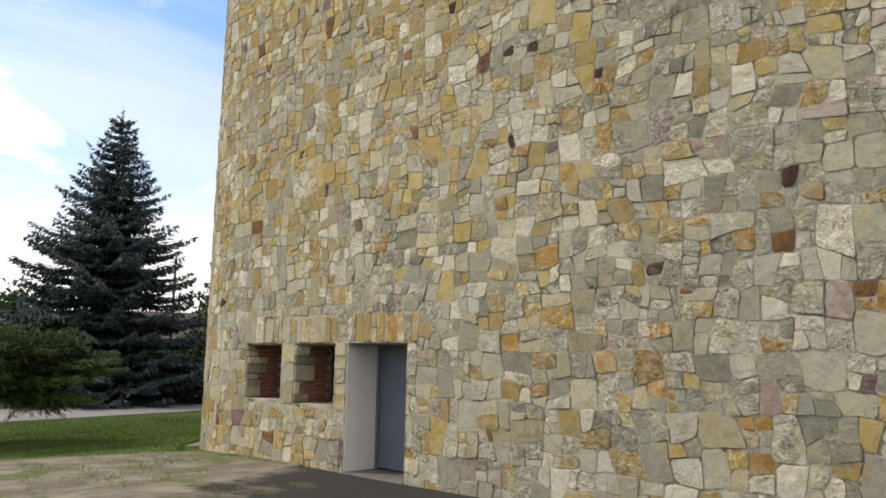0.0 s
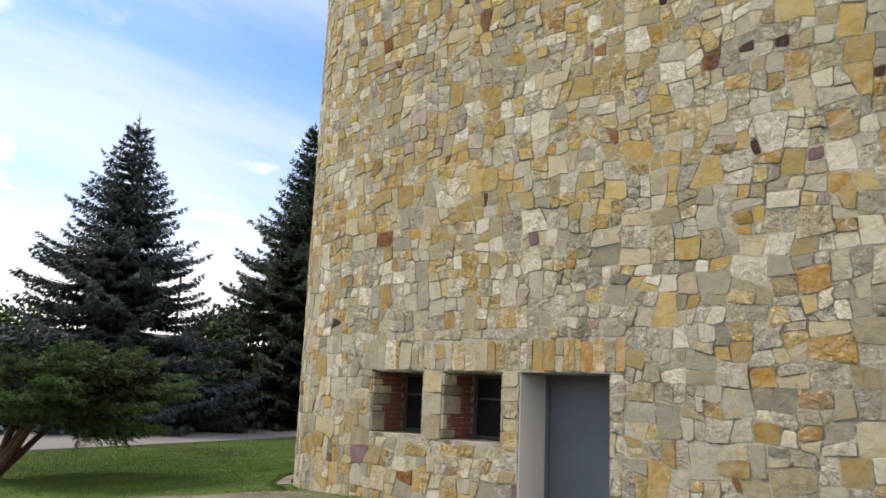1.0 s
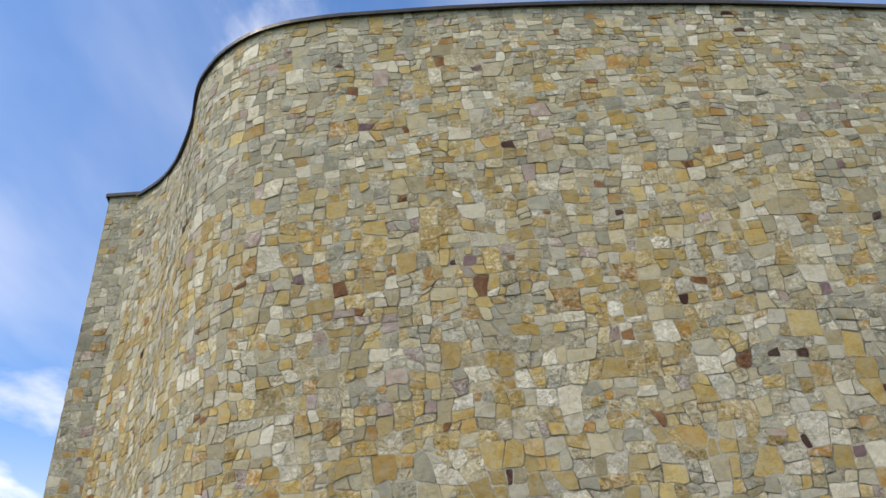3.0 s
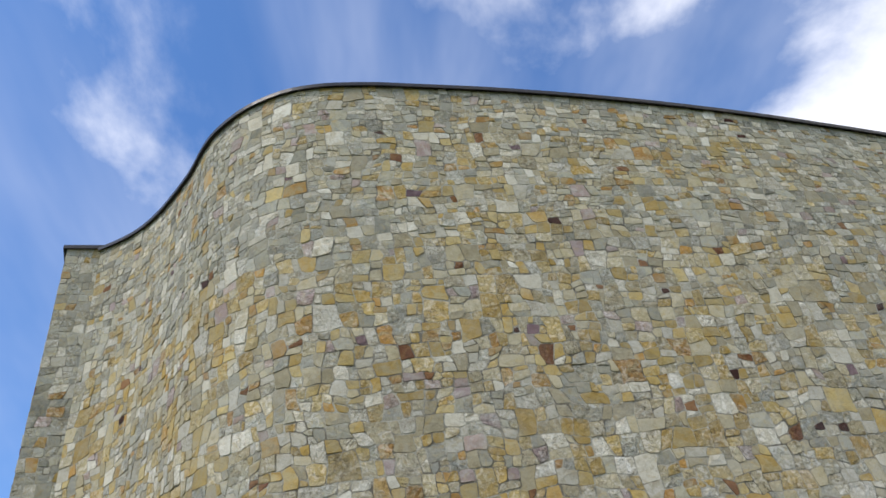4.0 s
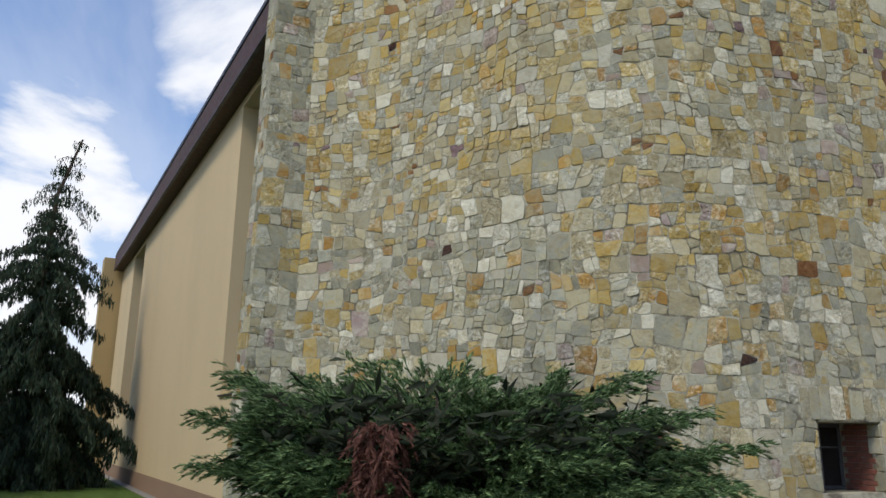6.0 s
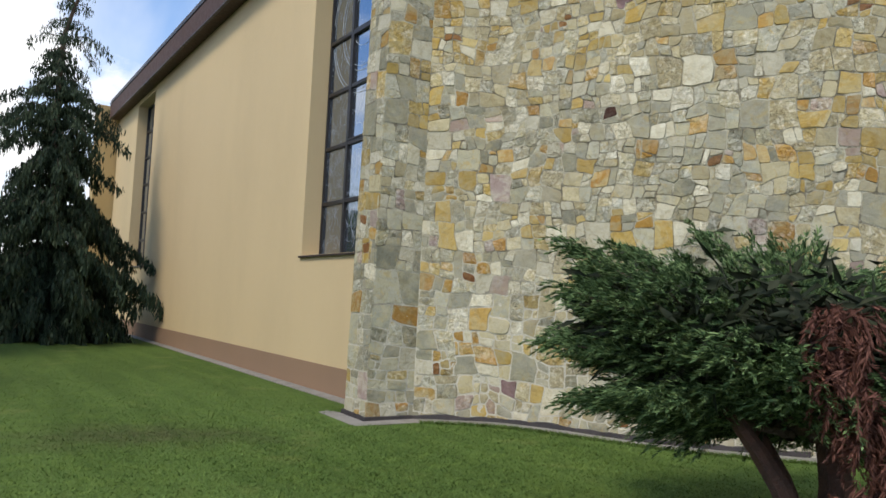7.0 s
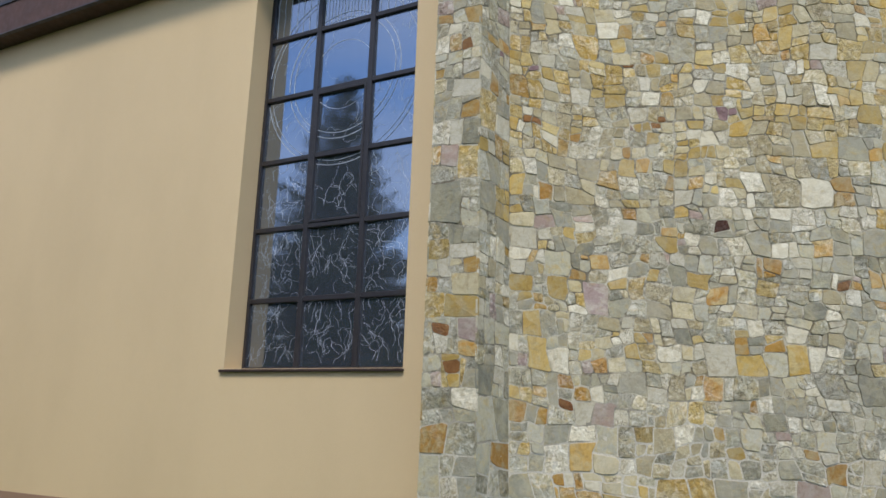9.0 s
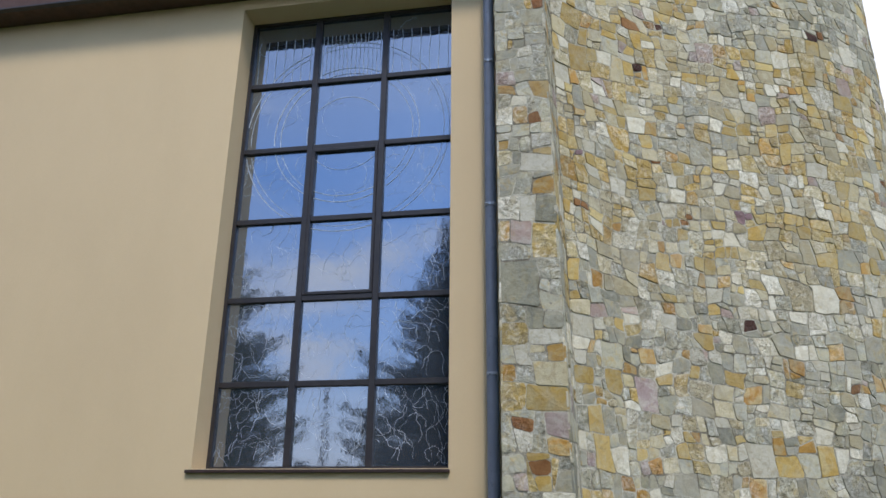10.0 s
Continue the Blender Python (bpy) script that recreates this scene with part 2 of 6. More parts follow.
def plaster_material(name, c, dirt, soft):
    m = Mat(name, 0.92, 0, 0.2)
    big = m.noise(0.35, 5, 0.6, stretch=(1, 1, 0.5))
    col = m.mix(m.span(big, 0.35, 0.7, 0.0, soft), c, dirt)
    col = m.mix(m.span(m.noise(3.5, 5, 0.6, stretch=(1, 1, 0.25)), 0.5, 0.8, 0, 0.06), col, dirt)
    m.colour(m.mix(m.span(m.noise(160, 3), 0.3, 0.7, 0, 0.12), col, (0.2, 0.16, 0.1)))
    m.bump(m.math("ADD", m.noise(190.0, 4, 0.7), m.math("MULTIPLY", m.noise(2.2, 2), 2.0)), 0.35, 0.004)
    return m.m


PLASTER = plaster_material("plaster_cream", (0.64, 0.49, 0.29), (0.55, 0.42, 0.25), 0.5)
PLASTER_END = plaster_material("plaster_ochre", (0.50, 0.36, 0.17), (0.42, 0.30, 0.15), 0.4)
PLINTH = plaster_material("plaster_brown", (0.30, 0.19, 0.125), (0.25, 0.165, 0.115), 0.5)
REVEAL = plaster_material("plaster_pale_grey", (0.68, 0.67, 0.63), (0.50, 0.49, 0.45), 0.7)
CONCRETE = plain("concrete", (0.27, 0.25, 0.225), (0.19, 0.175, 0.155), 4.0, 0.9, bump=0.5, dist=0.008)
TAR = plain("bitumen", (0.030, 0.027, 0.028), (0.055, 0.045, 0.045), 5.0, 0.7)
DOOR = plain("door_paint_grey", (0.125, 0.142, 0.160), (0.105, 0.120, 0.136), 2.0, 0.5, bump=0.08)
STEEL = plain("window_steel", (0.022, 0.020, 0.022), (0.034, 0.030, 0.030), 8.0, 0.42, bump=0.05)
SILL = plain("sill_brown_sheet", (0.032, 0.020, 0.017), (0.050, 0.030, 0.024), 6.0, 0.4, bump=0.05)
FASCIA = plain("fascia_brown_sheet", (0.085, 0.043, 0.033), (0.070, 0.037, 0.029), 3.0, 0.75, bump=0.06)
SOFFIT = plain("soffit_boards", (0.060, 0.034, 0.024), (0.085, 0.046, 0.030), 4.0, 0.7, bump=0.2)
FLASH = plain("coping_sheet", (0.020, 0.019, 0.019), (0.045, 0.034, 0.028), 3.0, 0.45, bump=0.05)
PIPE = plain("pipe_steel_blue", (0.165, 0.185, 0.225), (0.135, 0.152, 0.19), 4.0, 0.35, bump=0.04)
ZINC = plain("bracket_zinc", (0.38, 0.40, 0.42), (0.30, 0.32, 0.34), 12.0, 0.35, metal=0.6, bump=0.05)
BRICK = plain("brick_red", (0.27, 0.085, 0.055), (0.17, 0.075, 0.058), 9.0, 0.9, bump=0.5, dist=0.006)
DARK_INSIDE = plain("interior_dark", (0.10, 0.095, 0.09), (0.075, 0.07, 0.066), 1.0, 0.95)
ROOF = plain("roof_sheet", (0.075, 0.055, 0.050), (0.055, 0.042, 0.040), 1.0, 0.6)
# Pale base colour paints the sky glint on the glass relief's lines.
LEAD_GLINT = plain("lead_line_glint", (0.62, 0.67, 0.72), (0.36, 0.41, 0.46), 20.0, 0.4, bump=0.1)
BARK = plain("bark_grey_brown", (0.060, 0.042, 0.030), (0.10, 0.075, 0.055), 9.0, 0.95, bump=0.8, dist=0.02)
BARK_RED = plain("bark_juniper_red", (0.105, 0.050, 0.036), (0.070, 0.038, 0.030), 12.0, 0.95, bump=0.8, dist=0.02)
POLE = plain("pole_grey", (0.12, 0.12, 0.125), (0.09, 0.09, 0.095), 5.0, 0.6)
WHITEWALL = plain("far_white_wall", (0.62, 0.60, 0.57), (0.52, 0.50, 0.47), 0.6, 0.9)
TILEROOF = plain("far_roof", (0.06, 0.05, 0.05), (0.09, 0.07, 0.065), 1.0, 0.85)


def foliage(name, dark, mid, tip, rough=0.6):
    m = Mat(name, rough, 0, 0.12)
    r = m.chance()
    col = m.ramp(r, [(0.0, dark), (0.55, mid), (1.0, tip)])
    col = m.mix(m.span(m.noise(0.9, 3), 0.35, 0.7, 0, 0.45), col, mid)
    m.colour(col)
    m.b.inputs["Subsurface Weight"].default_value = 0.0
    return m.m


SPRUCE_BLUE = foliage("needles_blue_spruce", (0.022, 0.033, 0.035), (0.048, 0.067, 0.071), (0.096, 0.124, 0.130))
SPRUCE_GREEN = foliage("needles_dark_spruce", (0.019, 0.033, 0.023), (0.037, 0.060, 0.039), (0.078, 0.108, 0.068))
WEEPING = foliage("needles_weeping_spruce", (0.016, 0.028, 0.018), (0.034, 0.054, 0.033), (0.074, 0.101, 0.058))
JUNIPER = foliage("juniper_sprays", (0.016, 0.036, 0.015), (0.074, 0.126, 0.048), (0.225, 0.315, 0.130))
JUNIPER_SHADE = foliage("juniper_inner_shade", (0.012, 0.018, 0.010), (0.022, 0.028, 0.015), (0.040, 0.045, 0.024))
JUNIPER_DEAD = foliage("juniper_dry_sprays", (0.060, 0.024, 0.018), (0.115, 0.048, 0.036), (0.19, 0.085, 0.062))
SHRUB = foliage("shrub_leaves_dark", (0.023, 0.044, 0.018), (0.046, 0.082, 0.032), (0.086, 0.135, 0.054))
LEAVES = foliage("leaves_deciduous", (0.022, 0.042, 0.012), (0.045, 0.085, 0.025), (0.095, 0.15, 0.050))


def mown(m, col):
    """Mowing streaks along the church wall, dry patches, and a worn dark spot before the pier."""
    sep = m.node("ShaderNodeSeparateXYZ", Vector=m.place())
    x, y = sep.outputs[0], sep.outputs[1]
    across = m.math("ADD", m.math("MULTIPLY", x, 0.9775), m.math("MULTIPLY", y, 0.211))
    along = m.math("ADD", m.math("MULTIPLY", x, -0.211), m.math("MULTIPLY", y, 0.9775))
    v = m.node("ShaderNodeCombineXYZ", X=m.math("MULTIPLY", across, 1.5), Y=m.math("MULTIPLY", along, 0.14), Z=2.0).outputs[0]
    n = m.node("ShaderNodeTexNoise", Scale=1.0, Detail=3.0, Roughness=0.6)
    m.put(n.inputs["Vector"], v)
    col = m.mix(m.span(n.outputs["Fac"], 0.38, 0.62, 0.0, 0.62), col, m.mix(1.0, col, (0.66, 0.70, 0.62), "MULTIPLY"))
    col = m.mix(m.span(m.noise(1.1, 5, 0.65, offset=(3.0, 8.0, 0.0)), 0.56, 0.72, 0.0, 0.55), col, (0.150, 0.175, 0.055))
    col = m.mix(m.span(m.noise(3.4, 5, 0.7, offset=(5.0, 1.0, 0.0)), 0.46, 0.64, 0.0, 0.6), col, m.mix(1.0, col, (1.32, 1.24, 1.15), "MULTIPLY"))
    col = m.mix(m.span(m.noise(8.0, 4, 0.7, offset=(9.0, 2.0, 0.0)), 0.52, 0.68, 0.0, 0.6), col, m.mix(1.0, col, (0.64, 0.70, 0.64), "MULTIPLY"))
    far = m.math("SQRT", m.math("ADD", m.math("POWER", m.math("MULTIPLY", m.math("ADD", x, 22.5), 0.75), 2.0), m.math("POWER", m.math("MULTIPLY", m.math("ADD", y, -11.0), 1.35), 2.0)))
    spot = m.span(m.math("ADD", far, m.math("MULTIPLY", m.noise(1.6, 5, 0.65), 2.4)), 1.3, 3.0, 0.6, 0.0)
    return m.mix(spot, col, m.mix(m.span(m.noise(7.0, 4), 0.4, 0.6), (0.050, 0.058, 0.022), (0.085, 0.075, 0.040)))


def grass_material():
    m = Mat("grass_blades", 0.7, 0, 0.12)
    m.colour(mown(m, m.ramp(m.chance(), [(0.0, (0.080, 0.130, 0.030)), (0.55, (0.106, 0.170, 0.040)), (1.0, (0.138, 0.204, 0.056))])))
    return m.m


GRASS = grass_material()
WEED = foliage("weed_leaves", (0.10, 0.13, 0.035), (0.15, 0.19, 0.06), (0.22, 0.25, 0.095), 0.7)


def lawn_material():
    m = Mat("lawn", 0.95, 0, 0.15)
    fine = m.noise(38.0, 6, 0.7)
    col = m.mix(m.span(fine, 0.3, 0.7), (0.064, 0.103, 0.021), (0.100, 0.160, 0.038))
    col = m.mix(m.span(m.noise(3.2, 5, 0.6), 0.45, 0.75, 0, 0.6), col, (0.084, 0.128, 0.032))
    m.colour(mown(m, col))
    m.bump(fine, 0.7, 0.02)
    return m.m


def apron_material():
    """Worn pavement: pale sandy dirt, old asphalt towards the door, thin flat weeds in streaks."""
    m = Mat("worn_apron", 0.95, 0, 0.2)
    fine = m.noise(34.0, 5, 0.7)
    dirt = m.mix(m.span(m.noise(1.7, 6, 0.65, stretch=(1.0, 0.6, 1)), 0.38, 0.64), (0.150, 0.128, 0.096), (0.270, 0.240, 0.190))
    dirt = m.mix(m.span(fine, 0.45, 0.75, 0, 0.45), dirt, (0.12, 0.105, 0.082))
    dirt = m.mix(m.span(m.noise(90.0, 2), 0.64, 0.70, 0, 0.7), dirt, (0.36, 0.33, 0.28))
    tar = m.mix(m.span(fine, 0.35, 0.7), (0.026, 0.025, 0.024), (0.050, 0.047, 0.044))
    sep = m.node("ShaderNodeSeparateXYZ", Vector=m.place())
    away = m.math("ADD", m.math("MULTIPLY", m.noise(0.9, 5, 0.65), 4.4), sep.outputs[0])
    away = m.math("ADD", away, m.math("MULTIPLY", m.math("ADD", sep.outputs[1], -4.5), 0.55))
    col = m.mix(m.span(away, -6.9, -6.0), dirt, tar)
    mats = m.span(m.noise(0.85, 6, 0.68, stretch=(1.0, 0.55, 1), distortion=0.5), 0.515, 0.56, 0, 0.85)
    col = m.mix(m.math("MULTIPLY", mats, m.span(away, -5.2, -6.8)), col, m.mix(m.span(m.noise(20.0, 5, 0.7), 0.4, 0.6), (0.055, 0.075, 0.022), (0.155, 0.185, 0.065)))
    m.colour(col)
    m.bump(m.math("ADD", fine, m.math("MULTIPLY", m.noise(4.0, 4), 1.5)), 0.7, 0.02)
    return m.m


LAWN, APRON = lawn_material(), apron_material()
ASPHALT = plain("asphalt_worn", (0.20, 0.19, 0.18), (0.26, 0.25, 0.235), 0.8, 0.93, bump=0.5, dist=0.006, fine=90)


def glass_material():
    """Coated pane: mirrors the sky strongly, nearly black behind, the leaded relief ripples it."""
    m = Mat("window_glass", 0.06, 0, 0.5)
    t = m.t
    m.b.inputs["Base Color"].default_value = (0.045, 0.055, 0.070, 1)
    wav = m.noise(2.6, 4, 0.6, stretch=(1, 1, 0.7), distortion=0.8)
    fin = m.noise(9.0, 3, 0.5, distortion=1.4)
    h = m.math("ADD", wav, m.math("MULTIPLY", fin, 0.35))
    bn = m.node("ShaderNodeBump", Strength=0.022, Distance=0.05, Height=h)
    m.put(m.b.inputs["Normal"], bn.outputs[0])
    gl = m.node("ShaderNodeBsdfGlossy", Color=(0.75, 0.85, 1.0), Roughness=0.03)
    m.put(gl.inputs["Normal"], bn.outputs[0])
    fr = m.node("ShaderNodeFresnel", IOR=2.1)
    k = m.math("ADD", m.math("MULTIPLY", fr.outputs[0], 0.9), 0.20, True)
    mx = m.node("ShaderNodeMixShader")
    m.put(mx.inputs[0], k)
    t.links.new(m.b.outputs[0], mx.inputs[1])
    t.links.new(gl.outputs[0], mx.inputs[2])
    t.links.new(mx.outputs[0], t.nodes["Material Output"].inputs[0])
    return m.m


GLASS = glass_material()


# ---- building blocks ----
def mesh_of(name, verts, faces, mats, index=None, smooth=False):
    me = bpy.data.meshes.new(name)
    me.from_pydata([tuple(v) for v in verts], [], [tuple(f) for f in faces])
    for mt in mats:
        me.materials.append(mt)
    if index is not None:
        me.polygons.foreach_set("material_index", list(index))
    if smooth:
        me.polygons.foreach_set("use_smooth", [True] * len(me.polygons))
    me.update()
    return me


def part(name, bm, material, parent, label=""):
    me = bpy.data.meshes.new(name)
    bmesh.ops.recalc_face_normals(bm, faces=bm.faces[:])
    bm.to_mesh(me)
    bm.free()
    me.materials.append(material)
    ob = new(name, me)
    ob.parent = parent
    return tagged(ob, label)


def box_into(bm, lo, hi, m=None, bevel=0.0):
    vs = [bm.verts.new((x, y, z)) for x in (lo[0], hi[0]) for y in (lo[1], hi[1]) for z in (lo[2], hi[2])]
    fs = [bm.faces.new([vs[i] for i in q]) for q in ((0, 1, 3, 2), (4, 6, 7, 5), (0, 4, 5, 1), (2, 3, 7, 6), (0, 2, 6, 4), (1, 5, 7, 3))]
    if bevel:
        es = list({e for f in fs for e in f.edges})
        got = bmesh.ops.bevel(bm, geom=es, offset=bevel, segments=1, affect="EDGES")
        vs = list({v for f in got["faces"] for v in f.verts} | {v for v in vs if v.is_valid})
    if m is not None:
        bmesh.ops.transform(bm, matrix=m, verts=vs)
    return bm


def box(lo, hi, m=None, bevel=0.0):
    return box_into(bmesh.new(), lo, hi, m, bevel)


def tube_into(bm, pts, radii, sides=8, cap=True):
    rings = []
    for i, p in enumerate(pts):
        p = Vector(p)
        d = (Vector(pts[min(i + 1, len(pts) - 1)]) - Vector(pts[max(i - 1, 0)])).normalized()
        u = d.orthogonal().normalized()
        if i and abs(d.dot(prev)) < 0.999:
            u = (prev - d * prev.dot(d)).normalized()
        prev = u
        w = d.cross(u)
        r = radii[i] if isinstance(radii, (list, tuple)) else radii
        rings.append([bm.verts.new(p + (u * math.cos(k * 2 * math.pi / sides) + w * math.sin(k * 2 * math.pi / sides)) * r) for k in range(sides)])
    for r0, r1 in zip(rings, rings[1:]):
        for k in range(sides):
            bm.faces.new((r0[k], r0[(k + 1) % sides], r1[(k + 1) % sides], r1[k]))
    if cap:
        bm.faces.new(rings[0][::-1])
        bm.faces.new(rings[-1])
    return bm


def tube(pts, radii, sides=8):
    return tube_into(bmesh.new(), pts, radii, sides)


def empty(name, m=None):
    ob = new(name)
    ob.empty_display_size = 0.3
    if m is not None:
        ob.matrix_world = m
    return ob


def ground_z(x, y):
    k = min(1.0, max(0.0, (-11.0 - x) / 6.0))
    q = min(1.0, max(0.0, (-17.0 - x) / 2.2))
    return 0.03 - 0.17 * k * k * (3 - 2 * k) - 0.075 * q * q * (3 - 2 * q)


# ---- the plan of the stone wall ----
WALL_TOP, THICK = 13.72, 0.80
SINK_Z = 9.5     # above this the courses sink with the falling top
PLAN_Z, BATTER = 4.0, 0.024     # the height at which the plan holds, and the inward lean of the curved wall per metre


def smooth_line(ctrl, step=0.06):
    out = []
    c = [Vector(p) for p in ctrl]
    c = [2 * c[0] - c[1]] + c + [2 * c[-1] - c[-2]]
    for i in range(1, len(c) - 2):
        n = max(2, int((c[i + 1] - c[i]).length / step))
        for k in range(n):
            t = k / n
            out.append(0.5 * (2 * c[i] + (c[i + 1] - c[i - 1]) * t + (2 * c[i - 1] - 5 * c[i] + 4 * c[i + 1] - c[i + 2]) * t * t
                              + (3 * c[i] - c[i - 1] - 3 * c[i + 1] + c[i + 2]) * t ** 3))
    out.append(c[-2])
    return out


CREST_X = (-18.5, -17.2, -16.0, -15.1, -13.0, -12.0, -10.0, -8.6, -6.0, -2.9, 0.0)
CREST_DROP = (0.06, 0.14, 0.20, 0.34, 0.36, 0.38, 0.54, 0.70, 1.02, 1.40, 1.70)


def crest_drop(x):
    """How far the wall's top lies below its highest point at the pier: it falls gently to the east."""
    return float(np.interp(x, CREST_X, CREST_DROP))


class Line:
    """A plan line with running length; the outside lies to the left of its way. slope: how the face moves in plan for each metre of height;
    falling: the upper courses sink with the wall's top."""

    def __init__(self, pts, slope=None, falling=False):
        self.falling = falling
        self.p = np.array([(v[0], v[1]) for v in pts])
        d = np.diff(self.p, axis=0)
        self.s = np.concatenate([[0], np.cumsum(np.hypot(d[:, 0], d[:, 1]))])
        t = np.gradient(self.p, axis=0)
        t /= np.hypot(t[:, 0], t[:, 1])[:, None]
        self.n = np.stack([-t[:, 1], t[:, 0]], 1)
        self.slope = np.zeros_like(self.n) if slope is None else slope(self)

    def at(self, s, off=0.0, z=PLAN_Z):
        x, y = np.interp(s, self.s, self.p[:, 0]), np.interp(s, self.s, self.p[:, 1])
        nx, ny = np.interp(s, self.s, self.n[:, 0]), np.interp(s, self.s, self.n[:, 1])
        up, past = z - PLAN_Z, s - min(max(s, 0.0), float(self.s[-1]))
        x, y = x + ny * past, y - nx * past
        if self.falling and z > SINK_Z:
            z -= crest_drop(x) * (z - SINK_Z) / (WALL_TOP - SINK_Z)
        return (x + nx * off + up * np.interp(s, self.s, self.slope[:, 0]), y + ny * off + up * np.interp(s, self.s, self.slope[:, 1]), z)

    def course(self, s, z):
        """The height before sinking that ends at z."""
        if not self.falling or z < SINK_Z:
            return z
        drop = crest_drop(np.interp(s, self.s, self.p[:, 0]))
        return SINK_Z + (z - SINK_Z) / (1 - drop / (WALL_TOP - SINK_Z))


FRONT_END = -12.4
front_ctrl = [(x, 7.05 + 0.0085 * max(0.0, x + 9.0) ** 2) for x in (0, -1.5, -3, -4.5, -6, -7.5, -9, -10, -11, -12, FRONT_END)]
curve_ctrl = [(FRONT_END, 7.05), (-13.1, 7.09), (-13.8, 7.25), (-14.5, 7.63), (-15.05, 8.13), (-15.56, 8.71), (-16.0, 9.36), (-16.45, 10.06),
              (-16.96, 10.78), (-17.45, 11.32), (-17.9, 11.68), (-18.47, 12.045)]


def leaning(line):
    """Upright along the front, leaning inwards from the bend on."""
    k = np.clip((-15.0 - line.p[:, 0]) / 1.2, 0, 1)
    return -line.n * (BATTER * k * k * (3 - 2 * k))[:, None]


FRONT, CURVE = Line(smooth_line(front_ctrl), None, True), Line(smooth_line(curve_ctrl), leaning, True)
FACE = Line(smooth_line(front_ctrl) + smooth_line(curve_ctrl)[1:], leaning, True)     # both as one run for the face stones
PIL_IN, PIL_B, PIL_C, PIL_BACK = (-18.40, 12.06), (-19.25, 11.97), (-19.38, 12.70), (-18.55, 12.87)
PIL_SLOPE = {PIL_IN: (0.012, 0.021), PIL_B: (0.017, 0.024), PIL_C: (0.017, 0.006), PIL_BACK: (0.0, 0.0)}


def raised(p, z):
    """A corner of the pier at the height z."""
    return (p[0] + PIL_SLOPE[p][0] * (z - PLAN_Z), p[1] + PIL_SLOPE[p][1] * (z - PLAN_Z))


def straight(a, b):
    u, v = np.array(PIL_SLOPE[a]), np.array(PIL_SLOPE[b])
    a, b = Vector(a), Vector(b)
    n = max(2, int((b - a).length / 0.1))
    return Line([a.lerp(b, i / n) for i in range(n + 1)], lambda line: u + (v - u) * np.linspace(0, 1, n + 1)[:, None])


PIL_SOUTH, PIL_WEST, PIL_NORTH = straight(PIL_IN, PIL_B), straight(PIL_B, PIL_C), straight(PIL_C, PIL_BACK)
def fs(x, y):
    return float(np.interp(-x, -FRONT.p[:, 0], FRONT.s))


WIN_A, WIN_B, DOORWAY = (fs(-10.90, 7.05), fs(-12.00, 7.05), 1.02, 1.97), (fs(-9.44, 7.05), fs(-10.53, 7.05), 1.00, 1.97), (fs(-7.82, 7.06), fs(-9.17, 7.05), -0.1, 1.97)


def wall_core(name, line, z0, z1, holes, label):
    """The solid wall behind the face stones, with its openings cut through."""
    sb = sorted(set([0.0, float(line.s[-1])] + [v for h in holes for v in h[:2]] + list(np.arange(0.25, line.s[-1], 0.25))))
    sb = [v for i, v in enumerate(sb) if i == 0 or v - sb[i - 1] > 0.01 or any(abs(v - q) < 1e-6 for h in holes for q in h[:2])]
    zb = sorted(set([z0, z1] + [v for h in holes for v in h[2:] if z0 < v < z1]))
    verts, faces, mats, ids = [], [], [], {}

    def vid(i, j, k):
        if (i, j, k) not in ids:
            ids[(i, j, k)] = len(verts)
            verts.append(line.at(sb[i], -THICK if k else 0.0, zb[j]))
        return ids[(i, j, k)]

    def open_at(i, j):
        if i < 0 or j < 0 or i >= len(sb) - 1 or j >= len(zb) - 1:
            return None
        s, z = (sb[i] + sb[i + 1]) / 2, (zb[j] + zb[j + 1]) / 2
        return any(h[0] < s < h[1] and h[2] < z < h[3] for h in holes)

    for i in range(len(sb) - 1):
        for j in range(len(zb) - 1):
            if open_at(i, j):
                continue
            q = [(i, j), (i + 1, j), (i + 1, j + 1), (i, j + 1)]
            faces.append([vid(a, b, 0) for a, b in q])
            faces.append([vid(a, b, 1) for a, b in reversed(q)])
            for (da, db), (p0, p1) in zip(((0, -1), (1, 0), (0, 1), (-1, 0)), ((q[0], q[1]), (q[1], q[2]), (q[2], q[3]), (q[3], q[0]))):
                if open_at(i + da, j + db) is not False:
                    faces.append([vid(*p0, 0), vid(*p0, 1), vid(*p1, 1), vid(*p1, 0)])
    ob = new(name, mesh_of(name, verts, faces, [MORTAR]))
    return tagged(ob, label, "wall", kind="structure")


# ---- face stones ----
KINDS = list(STONES)


